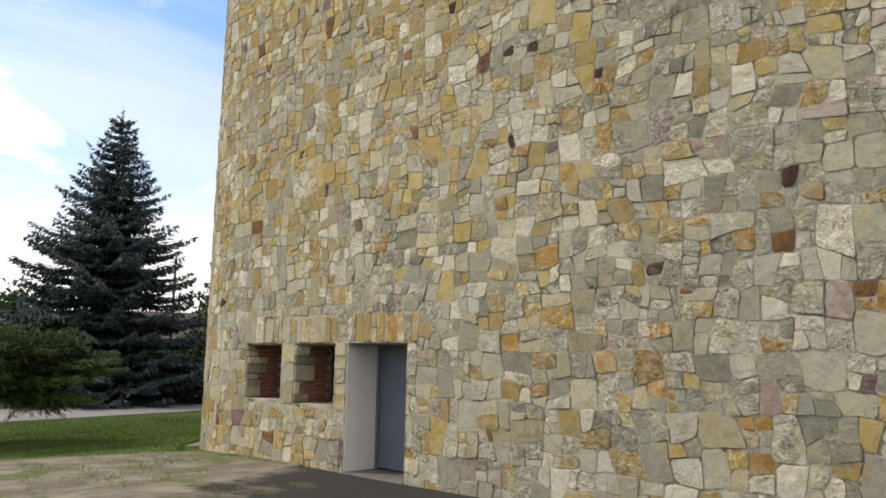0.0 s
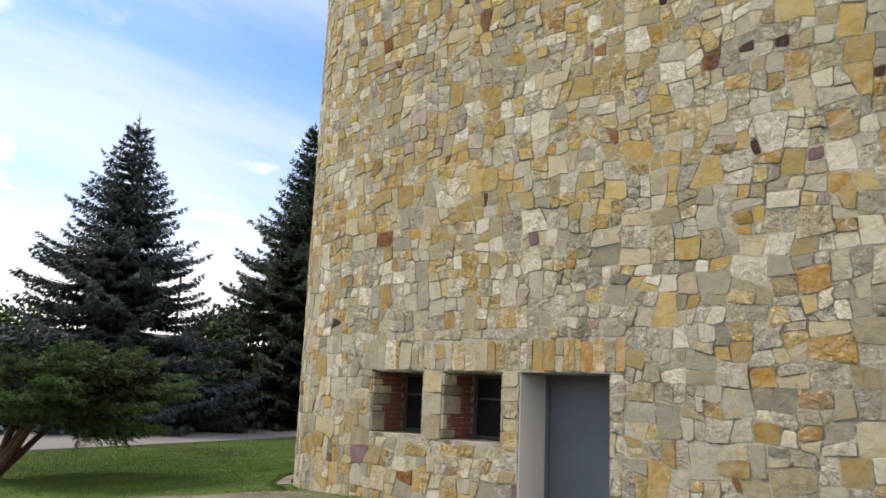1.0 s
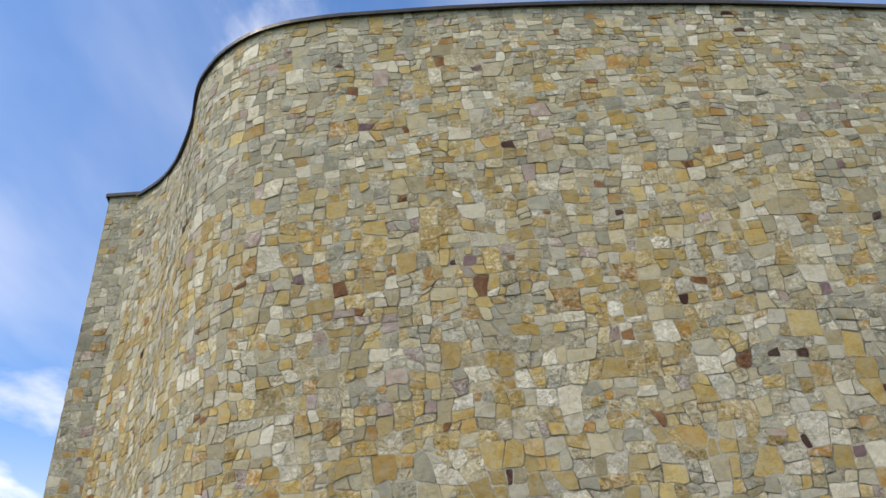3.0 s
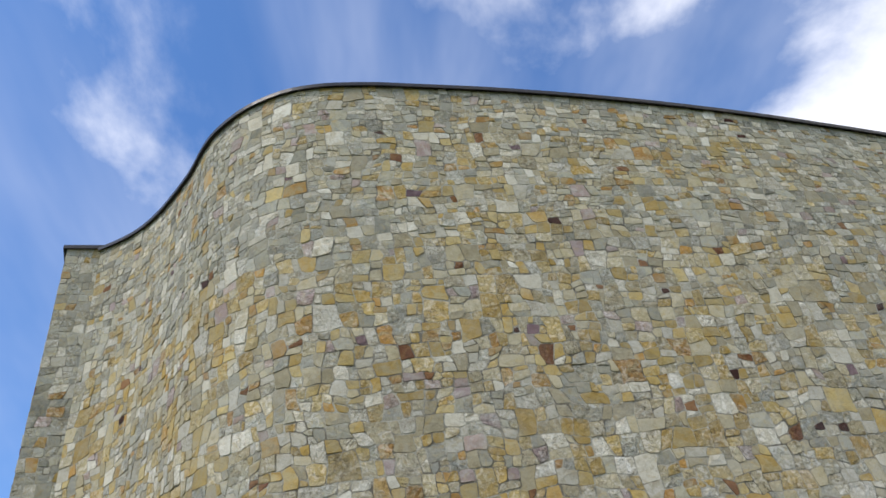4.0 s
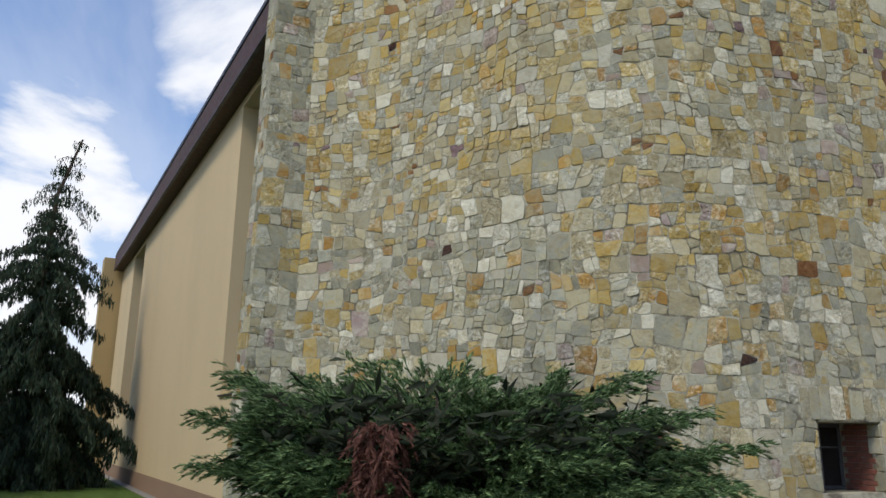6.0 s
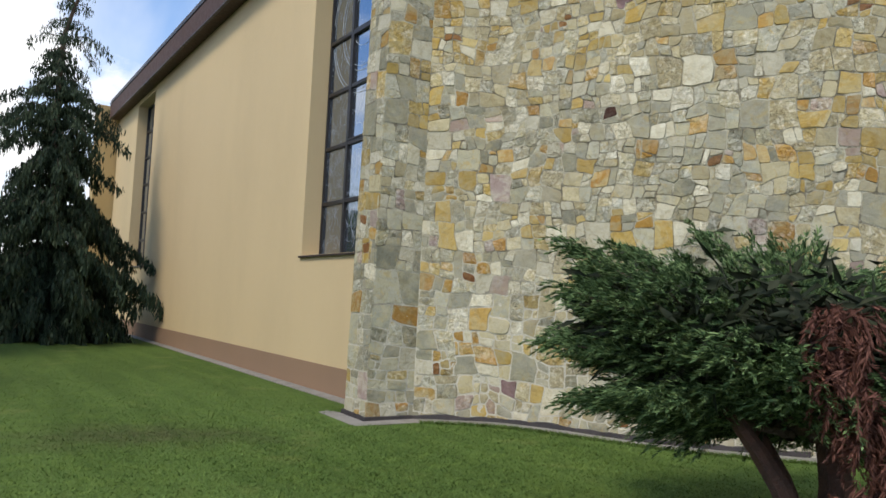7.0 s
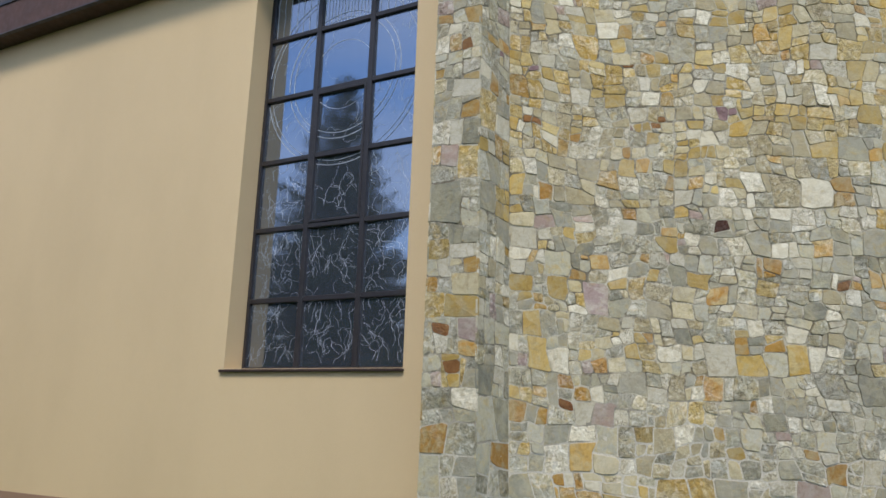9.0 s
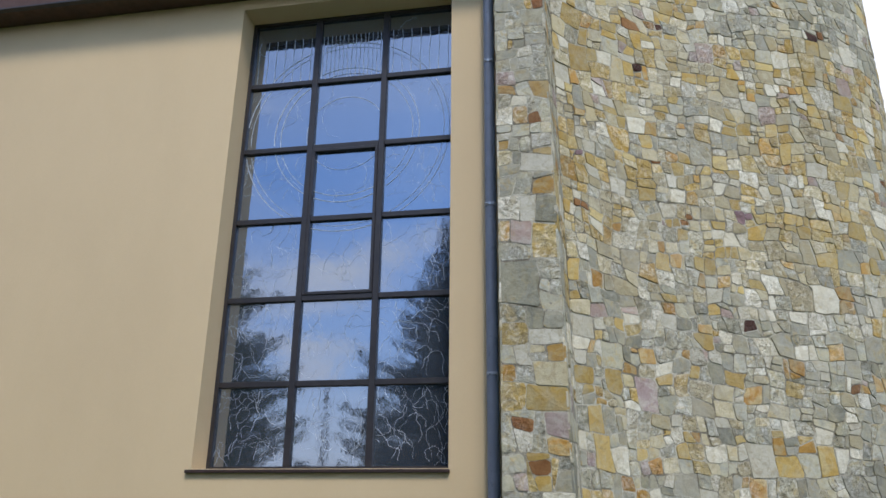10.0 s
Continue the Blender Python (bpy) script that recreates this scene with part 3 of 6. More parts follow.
def lay(rng, s0, s1, z0, z1, size):
    """Roughly coursed rubble: bands that are cut again and again by leaning joints. size(s, z): the wished stone size."""
    quads = []
    z = z0
    while z < z1 - 0.05:
        h = min(z1 - z, rng.uniform(0.55, 0.85) * size((s0 + s1) / 2, z) / 0.27)
        if z1 - (z + h) < 0.3:
            h = z1 - z
        s = s0
        while s < s1 - 0.02:
            w = rng.uniform(0.7, 1.5)
            if s1 - (s + w) < 0.5:
                w = s1 - s
            stack = [[(s, z), (s + w, z), (s + w, z + h), (s, z + h)]]
            while stack:
                q = stack.pop()
                cw = (q[1][0] - q[0][0] + q[2][0] - q[3][0]) / 2
                ch = (q[3][1] - q[0][1] + q[2][1] - q[1][1]) / 2
                want = size(q[0][0], q[0][1]) * rng.choice((0.6, 0.82, 1.0, 1.2, 1.5))
                if cw < want * 1.03 and ch < want * 1.10 or min(cw, ch) < 0.13 and max(cw, ch) < 0.5:
                    quads.append(q)
                    continue
                t = rng.uniform(0.36, 0.64)
                lean = rng.gauss(0, 0.042)
                a, b = min(0.8, max(0.2, t + lean)), min(0.8, max(0.2, t - lean))
                mixp = lambda p, r, k: (p[0] + (r[0] - p[0]) * k, p[1] + (r[1] - p[1]) * k)
                if cw > ch * 1.12:
                    u, v = mixp(q[0], q[1], a), mixp(q[3], q[2], b)
                    stack += [[q[0], u, v, q[3]], [u, q[1], q[2], v]]
                else:
                    u, v = mixp(q[0], q[3], a), mixp(q[1], q[2], b)
                    stack += [[q[0], q[1], v, u], [u, v, q[2], q[3]]]
            s += w
        z += h
    return quads


def warp(s, z, lims, amount=1.0):
    """A slow wander of the joints and a knock on each corner, none at the wall's own edges."""
    s0, s1, z0, z1 = lims
    edge = min(1.0, max(0.0, min(s - s0, s1 - s, z - z0, z1 - z) / 0.25))
    a = noise.noise_vector(Vector((s * 0.8, z * 0.8, 3.1))) * 0.07 + noise.noise_vector(Vector((s * 2.1, z * 2.1, 9.4))) * 0.036
    c = noise.cell_vector(Vector((round(s, 4) * 913.0 + 0.5, round(z, 4) * 913.0 + 0.5, 4.5)))
    return (s + (a.x + (c.x - 0.5) * 0.066) * edge * amount, z + (a.y * 1.05 + (c.y - 0.5) * 0.056) * edge * amount)


def outlines(quads, lims, amount=1.0):
    """Stone outlines that share every corner with their neighbours: corners that meet the side of a stone become corners of it too."""
    cells = {}
    for q in quads:
        for p in q:
            cells.setdefault((int(p[0] // 0.4), int(p[1] // 0.4)), set()).add((round(p[0], 5), round(p[1], 5)))
    out = []
    for q in quads:
        poly = []
        for p, r in zip(q, q[1:] + q[:1]):
            dx, dz = r[0] - p[0], r[1] - p[1]
            far = dx * dx + dz * dz
            on = [(0.0, p)]
            if far > 1e-8:
                for i in range(int(min(p[0], r[0]) // 0.4), int(max(p[0], r[0]) // 0.4) + 1):
                    for j in range(int(min(p[1], r[1]) // 0.4), int(max(p[1], r[1]) // 0.4) + 1):
                        for c in cells.get((i, j), ()):
                            k = ((c[0] - p[0]) * dx + (c[1] - p[1]) * dz) / far
                            if 0.01 < k < 0.99 and abs((c[0] - p[0]) * dz - (c[1] - p[1]) * dx) < 2e-4 * math.sqrt(far):
                                on.append((k, c))
            poly += [c for _, c in sorted(on)]
        out.append([warp(p[0], p[1], lims, amount) for p in poly])
    return out


def clip_out(poly, r):
    """The part of the outline that stays outside the rectangle r = s0, s1, z0, z1 (the side with most left over)."""
    best, most = None, 0
    for axis, value, keep in ((0, r[0], -1), (0, r[1], 1), (1, r[2], -1), (1, r[3], 1)):
        out = []
        for p, q in zip(poly, poly[1:] + poly[:1]):
            dp, dq = (p[axis] - value) * keep, (q[axis] - value) * keep
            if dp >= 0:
                out.append(p)
            if dp * dq < 0:
                k = dp / (dp - dq)
                out.append((p[0] + (q[0] - p[0]) * k, p[1] + (q[1] - p[1]) * k))
        if len(out) >= 3 and area(out) > most:
            best, most = out, area(out)
    return best


def area(p):
    return abs(sum(a[0] * b[1] - b[0] * a[1] for a, b in zip(p, p[1:] + p[:1]))) / 2


def eased(rng, poly):
    """The outline with its true corners knocked off."""
    out = []
    for a, p, c in zip(poly[-1:] + poly[:-1], poly, poly[1:] + poly[:1]):
        la, lc = math.hypot(a[0] - p[0], a[1] - p[1]), math.hypot(c[0] - p[0], c[1] - p[1])
        if min(la, lc) < 0.02 or abs((a[0] - p[0]) * (c[1] - p[1]) - (a[1] - p[1]) * (c[0] - p[0])) < 0.3 * la * lc:
            out.append(p)
            continue
        r = rng.choice((0.008, 0.014, 0.022, 0.034, 0.05)) * rng.uniform(0.8, 1.2)
        ka, kc = min(0.19, r / la), min(0.19, r * rng.uniform(0.6, 1.5) / lc)
        out += [(p[0] + (a[0] - p[0]) * ka, p[1] + (a[1] - p[1]) * ka), (p[0] + (c[0] - p[0]) * kc, p[1] + (c[1] - p[1]) * kc)]
    return out


def stone_shape(rng, poly, line, proud=1.0, gap=0.0):
    """One face stone: a chipped prism with knocked corners, standing a little out of the mortar."""
    poly = eased(rng, poly)
    cx, cz = sum(p[0] for p in poly) / len(poly), sum(p[1] for p in poly) / len(poly)
    reach = max(0.03, math.sqrt(area(poly)) / 2)
    joint, ease = rng.choice((0.0005, 0.001, 0.003, 0.006, 0.010)), rng.uniform(0.002, 0.008)
    joint = max(joint, gap)
    depth = rng.choice((0.002, 0.002, 0.003, 0.007, 0.014)) * rng.uniform(0.8, 1.2) * proud
    tx, tz = rng.uniform(-0.035, 0.035), rng.uniform(-0.035, 0.035)
    verts = []
    for k, (inset, off) in enumerate(((joint, -0.02), (joint + ease, depth))):
        f = max(0.5, 1 - inset / reach)
        for p in poly:
            s, z = cx + (p[0] - cx) * f, cz + (p[1] - cz) * f
            o = max(0.002, off + (p[0] - cx) * tx + (p[1] - cz) * tz + rng.uniform(-0.002, 0.002)) if k else off
            verts.append(line.at(s, o, z))
    n = len(poly)
    verts.append(line.at(cx + rng.uniform(-0.2, 0.2) * reach, depth + rng.uniform(-0.002, 0.008), cz + rng.uniform(-0.2, 0.2) * reach))
    faces = [(i, (i + 1) % n, n + (i + 1) % n, n + i) for i in range(n)]
    faces += [(n + i, n + (i + 1) % n, 2 * n) for i in range(n)]
    return verts, faces


def face_stones(wall, line, polys, kinds, rng, single, proud=1.0):
    """Stones of one wall: those for which single(s, z) holds are parts, the rest is one mesh."""
    big_v, big_f, big_m, made = [], [], [], 0
    for poly, kind in zip(polys, kinds):
        cx, cz = sum(p[0] for p in poly) / len(poly), sum(p[1] for p in poly) / len(poly)
        pointed = cz < 2.0 and (line is not FACE or cx > 14.0)
        v, f = stone_shape(rng, poly, line, proud, rng.uniform(0.004, 0.009) if pointed else 0.0)
        if made < 300 and single(cx, cz):
            ob = new("stone", mesh_of("stone", v, f, [STONES[kind]]))
            ob.parent = wall
            made += 1
        else:
            base = len(big_v)
            big_v += v
            big_f += [tuple(base + i for i in q) for q in f]
            big_m += [KINDS.index(kind)] * len(f)
    if big_v:
        ob = new("masonry", mesh_of("masonry", big_v, big_f, [STONES[k] for k in KINDS], big_m))
        ob.parent = wall
        tagged(ob, kind="stuff")


def holds(poly, s, z):
    inside = False
    for (a, b), (c, d) in zip(poly, poly[1:] + poly[:1]):
        if (b > z) != (d > z) and s < (c - a) * (z - b) / (d - b) + a:
            inside = not inside
    return inside


def cut_off(poly, axis, value, way, lean, centre):
    """Splits an outline along a leaning line, and gives the side towards the centre and the other."""
    def side(p):
        return (p[axis] - value + lean * (p[1 - axis] - centre[1 - axis])) * way
    near, far = [], []
    for p, q in zip(poly, poly[1:] + poly[:1]):
        dp, dq = side(p), side(q)
        (near if dp <= 0 else far).append(p)
        if dp * dq < 0:
            k = dp / (dp - dq)
            m = (p[0] + (q[0] - p[0]) * k, p[1] + (q[1] - p[1]) * k)
            near.append(m)
            far.append(m)
    if len(near) < 3 or len(far) < 3 or area(near) < 0.006 or area(far) < 0.008:
        return poly, None
    return near, far


def pick_kinds(rng, polys, line, marks, grey):
    """The kind of each stone: warmer and greyer by noise, height and place along the wall, and the stones that stand
    out at their places.
    """
    kinds = []
    for p in polys:
        cx, cz = sum(q[0] for q in p) / len(p), sum(q[1] for q in p) / len(p)
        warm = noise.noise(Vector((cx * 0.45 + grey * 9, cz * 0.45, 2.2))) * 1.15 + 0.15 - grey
        # Front greyer low down, high up and to the east; bend warmest at mid-height.
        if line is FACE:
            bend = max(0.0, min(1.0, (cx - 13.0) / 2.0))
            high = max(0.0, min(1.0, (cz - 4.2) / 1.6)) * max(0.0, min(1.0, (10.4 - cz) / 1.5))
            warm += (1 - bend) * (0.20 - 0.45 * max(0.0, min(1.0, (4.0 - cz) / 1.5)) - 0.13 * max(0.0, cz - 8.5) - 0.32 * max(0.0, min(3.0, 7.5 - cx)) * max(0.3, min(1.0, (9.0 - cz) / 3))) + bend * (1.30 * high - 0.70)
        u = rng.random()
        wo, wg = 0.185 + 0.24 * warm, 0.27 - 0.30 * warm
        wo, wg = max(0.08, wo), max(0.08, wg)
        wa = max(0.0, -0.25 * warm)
        if u < 0.004:
            kinds.append("rust")
        elif u < 0.006:
            kinds.append("plum")
        elif u < 0.030:
            kinds.append("pink")
        elif u < 0.085 + 0.02 * min(1.0, max(-1.0, warm)):
            kinds.append("orange")
        elif u < 0.24:
            kinds.append("white")
        elif u < 0.24 + wo:
            kinds.append("ochre")
        elif u < 0.24 + wo + wg:
            kinds.append("grey")
        elif u < 0.24 + wo + wg + wa:
            kinds.append("ash")
        else:
            kinds.append("cream")
    for kind, places in marks.items():
        want = 0.088 if kind in ("dark", "plum", "rust") else 0.165
        for s, z in places:
            z = line.course(s, z)
            home = [i for i, p in enumerate(polys) if holds(p, s, z)]
            if not home:
                continue
            i = home[0]
            for axis, at in ((0, s), (1, z)):
                for way in (-1, 1):
                    if max(way * (p[axis] - at) for p in polys[i]) > want + 0.06:
                        lean = rng.uniform(-0.40, 0.40)
                        kept, rest = cut_off(polys[i], axis, at + way * want * (1.25 if axis == 0 else 0.85) * rng.uniform(0.8, 1.2), way, lean, (s, z))
                        if rest is not None:
                            polys[i] = kept
                            polys.append(rest)
                            kinds.append(kinds[i])
            kinds[i] = kind
    return kinds


def size_front(s, z):
    x = -s
    k = max(0.0, min(1.0, (x + 8.5) / 4.0)) * max(0.0, min(1.0, (5.5 - z) / 3.5))
    return 0.282 + 0.035 * k - 0.025 * max(0.0, min(1.0, (z - 8.0) / 3))


# stones and dark holes that stand out, by their kind: running length along the wall and height
# Dark holes in the wall: a near-black stone colour stands for their shade.
DARK_HOLES = [(12.17, 12.12), (5.02, 12.33), (4.92, 11.91), (9.27, 9.85), (7.68, 8.29), (3.93, 7.85), (6.06, 5.80), (5.74, 5.78), (6.08, 4.59), (9.91, 4.54), (6.15, 5.80), (4.77, 5.20), (10.33, 7.72), (7.15, 6.71), (2.69, 3.61), (4.07, 2.77), (15.69, 9.80), (18.46, 9.55), (19.03, 8.70), (17.61, 4.62), (13.00, 2.72), (17.58, 4.63)]
RUST_PLACES = [(10.92, 10.44), (8.86, 8.48), (7.70, 11.00), (9.45, 7.70), (6.81, 7.01), (3.69, 9.64), (8.01, 6.25), (8.01, 8.90), (6.53, 9.02), (3.72, 2.53), (2.72, 2.98), (2.02, 2.46), (12.90, 0.55), (13.76, 7.77), (14.55, 7.29), (18.79, 7.06), (20.27, 6.06), (14.36, 5.83), (18.46, 6.15), (19.84, 2.10), (17.37, 0.45), (17.25, 0.09), (20.33, 6.06), (14.30, 5.79), (16.05, 3.77), (18.41, 6.18)]
PLUM_PLACES = [(10.10, 7.69), (4.10, 8.79), (9.60, 11.68), (12.70, 7.74), (5.47, 4.41), (20.20, 6.92), (17.44, 6.35), (17.51, 6.33)]
PINK_PLACES = [(11.86, 6.95), (11.37, 6.94), (12.41, 6.70), (11.31, 5.99), (5.74, 6.68), (4.10, 5.50), (12.05, 7.06), (19.43, 0.03), (13.66, 2.60)]
ORANGE_PLACES = [(11.28, 10.50), (10.76, 11.10), (10.57, 9.38), (7.14, 9.19), (6.70, 6.73), (4.32, 7.11), (8.46, 5.34), (11.88, 5.52), (11.73, 5.19), (9.75, 5.65), (13.87, 7.85), (12.61, 5.98), (5.23, 4.69), (3.51, 3.30), (5.97, 1.88), (5.55, 1.81), (6.20, 2.19), (5.47, 1.42), (3.62, 2.30), (2.93, 1.92), (2.52, 3.52), (3.03, 3.05), (10.27, 0.56), (7.65, 2.20), (3.02, 1.25), (3.09, 0.78), (3.87, 3.21), (14.60, 9.08), (14.22, 5.16), (14.24, 4.71), (13.24, 4.78), (13.00, 3.89), (14.84, 6.94), (12.49, 5.96), (20.48, 1.95), (19.77, 2.46), (17.40, 2.85), (17.82, 3.59), (16.99, 4.04), (20.36, 0.85), (19.73, 0.97), (17.20, 0.77), (18.77, 5.42), (17.95, 2.33), (16.44, 1.38), (16.93, 4.09), (13.44, 3.11)]
WHITE_PLACES = [(8.03, 6.75), (6.81, 9.65), (8.76, 9.02), (10.84, 8.68), (8.00, 11.03), (7.27, 8.61), (7.18, 7.63), (10.11, 5.94), (13.83, 8.09), (13.15, 5.15), (5.57, 4.67), (7.37, 2.67), (8.02, 2.79), (7.07, 1.87), (2.82, 2.25), (15.40, 9.98), (19.81, 10.81), (14.66, 6.52), (15.41, 5.05), (19.82, 8.04), (14.86, 5.69), (13.05, 5.16), (12.31, 4.93), (17.71, 5.25), (17.27, 5.25), (17.50, 5.35), (17.41, 4.85), (19.56, 3.30), (18.31, 1.76), (18.59, 4.04), (19.08, 4.65), (18.39, 2.92), (19.53, 4.49), (16.98, 4.34), (16.72, 4.21), (18.97, 3.26), (16.81, 4.81), (16.52, 4.73), (15.32, 5.04), (16.53, 4.76), (15.08, 3.98), (16.69, 3.06), (19.54, 3.32)]
WALL_MARKS = {"dark": DARK_HOLES, "rust": RUST_PLACES, "plum": PLUM_PLACES, "pink": PINK_PLACES, "orange": ORANGE_PLACES, "white": WHITE_PLACES}
PIER_MARKS = {"rust": [(0.23, 6.89), (0.50, 2.98), (0.33, 2.50)], "white": [(0.08, 6.58), (0.46, 2.72)], "orange": [(0.13, 2.75), (0.14, 7.35), (0.11, 5.89)]}


# ---- ground, road and worn apron ----
def spread(near0, near1, step, far):
    inner = list(np.arange(near0, near1 + 0.01, step))
    return [-far, -far / 3, near0 - 60] + inner + [near1 + 60, far / 3, far]


gx, gy = spread(-48, 16, 0.5, 900.0), spread(-16, 52, 2.0, 900.0)
gv = [(x, y, ground_z(x, y)) for x in gx for y in gy]
gf = [(i * len(gy) + j, (i + 1) * len(gy) + j, (i + 1) * len(gy) + j + 1, i * len(gy) + j + 1) for i in range(len(gx) - 1) for j in range(len(gy) - 1)]
tagged(new("ground", mesh_of("ground", gv, gf, [LAWN])), "mown green lawn reaching to the far trees", "lawn", kind="structure")

NEAR_EDGE = smooth_line([(-13.3, 7.3), (-13.9, 6.1), (-14.3, 4.6), (-14.4, 3.2), (-15.3, 1.4), (-18.0, 0.45), (-21.2, 2.1), (-23.6, 5.2), (-24.68, 9.2), (-26.6, 16.3),
                         (-30.0, 26.0), (-36.0, 45.0), (-50.0, 80.0)], 0.35)
FAR_EDGE = [(-58.0, 82.0), (-43.0, 47.0), (-37.0, 31.0), (-32.4, 20.0), (-30.6, 11.0), (-29.6, 4.0), (-27.0, -4.0), (-20.0, -9.0), (-5.0, -11.0), (10.0, -12.0), (10.0, 8.6), (-2.0, 8.6)]


def sheet(name, pts, lift, material, label, category):
    bm = bmesh.new()
    bm.faces.new([bm.verts.new((p[0], p[1], 0)) for p in pts])
    for x in np.arange(-20.0, -10.0, 0.5):
        bmesh.ops.bisect_plane(bm, geom=bm.verts[:] + bm.edges[:] + bm.faces[:], plane_co=(x, 0, 0), plane_no=(1, 0, 0))
    bmesh.ops.triangulate(bm, faces=bm.faces[:])
    for v in bm.verts:
        v.co.z = ground_z(v.co.x, v.co.y) + lift
    ob = part(name, bm, material, None)
    return tagged(ob, label, category, kind="structure")


def ragged(p, k):
    w = noise.noise_vector(Vector((p[0] * 1.6, p[1] * 1.6, 5.0))) * 0.3 * k
    return (p[0] + w.x, p[1] + w.y)


lawn_side = [ragged(p, 1.0 if p[0] > -15.3 else 0.0) for p in NEAR_EDGE]
cut = next(i for i, p in enumerate(NEAR_EDGE) if p[0] < -16.0)
sheet("pavement", lawn_side[:cut + 1] + [(-15.0, -9.7)] + FAR_EDGE[8:], 0.008, APRON, "worn sandy apron with weeds and old asphalt", "pavement")
sheet("road", lawn_side[cut:] + FAR_EDGE[:8] + [(-15.0, -9.7)], 0.006, ASPHALT, "worn light grey asphalt drive", "road")


def kerb_run(pts, label):
    top = empty("kerb")
    tagged(top, label, "kerb", kind="structure")
    mesh = None
    line = Line(pts)
    for s in np.arange(0.0, line.s[-1] - 1.0, 1.0):
        a, b = Vector(line.at(s + 0.006)[:2]), Vector(line.at(s + 0.994)[:2])
        mid, d = (a + b) / 2, (b - a)
        if mesh is None:
            mesh = bpy.data.meshes.new("kerb_stone")
            bm = box((-0.494, -0.06, -0.15), (0.494, 0.06, 0.035), bevel=0.012)
            bm.to_mesh(mesh)
            bm.free()
            mesh.materials.append(CONCRETE)
        ob = new("kerb_stone", mesh)
        ob.matrix_world = Matrix.Translation((mid.x, mid.y, ground_z(mid.x, mid.y))) @ Matrix.Rotation(math.atan2(d.y, d.x), 4, "Z")
        ob.parent = top


kerb_run([p for p in NEAR_EDGE[cut:] if p[1] < 50], "flat grey concrete edging between lawn and drive")
kerb_run([(-36.9, 31.0), (-32.3, 20.0), (-30.5, 11.0), (-29.5, 4.0)], "flat grey concrete edging on the far side of the drive")

# grass blades where the camera comes near


def on_lawn(x, y):
    """True where the lawn lies between the drive's edge and the building."""
    poly = LAWN_POLY
    inside = np.zeros(len(x), bool)
    for (x0, y0), (x1, y1) in zip(poly, poly[1:] + poly[:1]):
        if y0 != y1:
            cross = ((y0 > y) != (y1 > y)) & (x < (x1 - x0) * (y - y0) / (y1 - y0) + x0)
            inside ^= cross
    return inside


WALL_DIR, WALL_0, NAVE_END = Vector((-0.194, 0.981)).normalized(), Vector((-18.674, 12.634)), 28.5
WALL_OUT = Vector((-WALL_DIR.y, WALL_DIR.x))


def on_wall(s, out=0.0, z=0.0):
    p = WALL_0 + WALL_DIR * s + WALL_OUT * out
    return Vector((p.x, p.y, z))


LAWN_POLY = [(p[0], p[1]) for p in NEAR_EDGE if p[1] < 46] + [tuple(on_wall(34, 0.3)[:2]), tuple(on_wall(0.3, 0.5)[:2]), (-19.9, 12.6), (-19.7, 11.6), (-18.6, 11.5)] + \
    [tuple(CURVE.at(s, 0.36)[:2]) for s in np.arange(CURVE.s[-1] - 0.5, 0.6, -0.5)]


def grass(foot_level=-0.14):
    rng = np.random.default_rng(5)
    x = np.concatenate([rng.normal(-20.0, 3.4, 120000), rng.normal(-20.5, 5.5, 130000)])
    y = np.concatenate([rng.normal(7.5, 3.2, 120000), rng.normal(11.0, 8.0, 130000)])
    keep = on_lawn(x, y)
    x, y = x[keep], y[keep]
    n = len(x)
    along = rng.uniform(1.2, CURVE.s[-1] - 0.2, 9000)
    rim = np.array([CURVE.at(v, 0.33 + abs(o), foot_level)[:2] for v, o in zip(along, rng.normal(0, 0.035, 9000) + 0.02 * np.sin(along * 7))])
    x[-9000:], y[-9000:] = rim[:, 0], rim[:, 1]
    k = np.clip((-11.0 - x) / 6.0, 0, 1)
    q = np.clip((-17.0 - x) / 2.2, 0, 1)
    z = 0.03 - 0.17 * k * k * (3 - 2 * k) - 0.075 * q * q * (3 - 2 * q)
    a, h, w = rng.uniform(0, 6.283, n), rng.uniform(0.012, 0.032, n), rng.uniform(0.004, 0.009, n)
    h[-9000:] *= rng.uniform(1.0, 2.6, 9000)
    lx, ly = rng.normal(0, 0.03, n), rng.normal(0, 0.03, n)
    v = np.stack([np.stack([x - np.cos(a) * w, y - np.sin(a) * w, z - 0.005], 1), np.stack([x + np.cos(a) * w, y + np.sin(a) * w, z - 0.005], 1),
                  np.stack([x + lx, y + ly, z + h], 1)], 1).reshape(-1, 3)
    me = bpy.data.meshes.new("grass")
    me.vertices.add(len(v))
    me.vertices.foreach_set("co", v.ravel())
    me.loops.add(len(v))
    me.loops.foreach_set("vertex_index", np.arange(len(v)))
    me.polygons.add(n)
    me.polygons.foreach_set("loop_start", np.arange(0, len(v), 3))
    me.update(calc_edges=True)
    me.materials.append(GRASS)
    tagged(new("grass", me), "short mown grass blades of the lawn", "grass", kind="stuff")


grass()


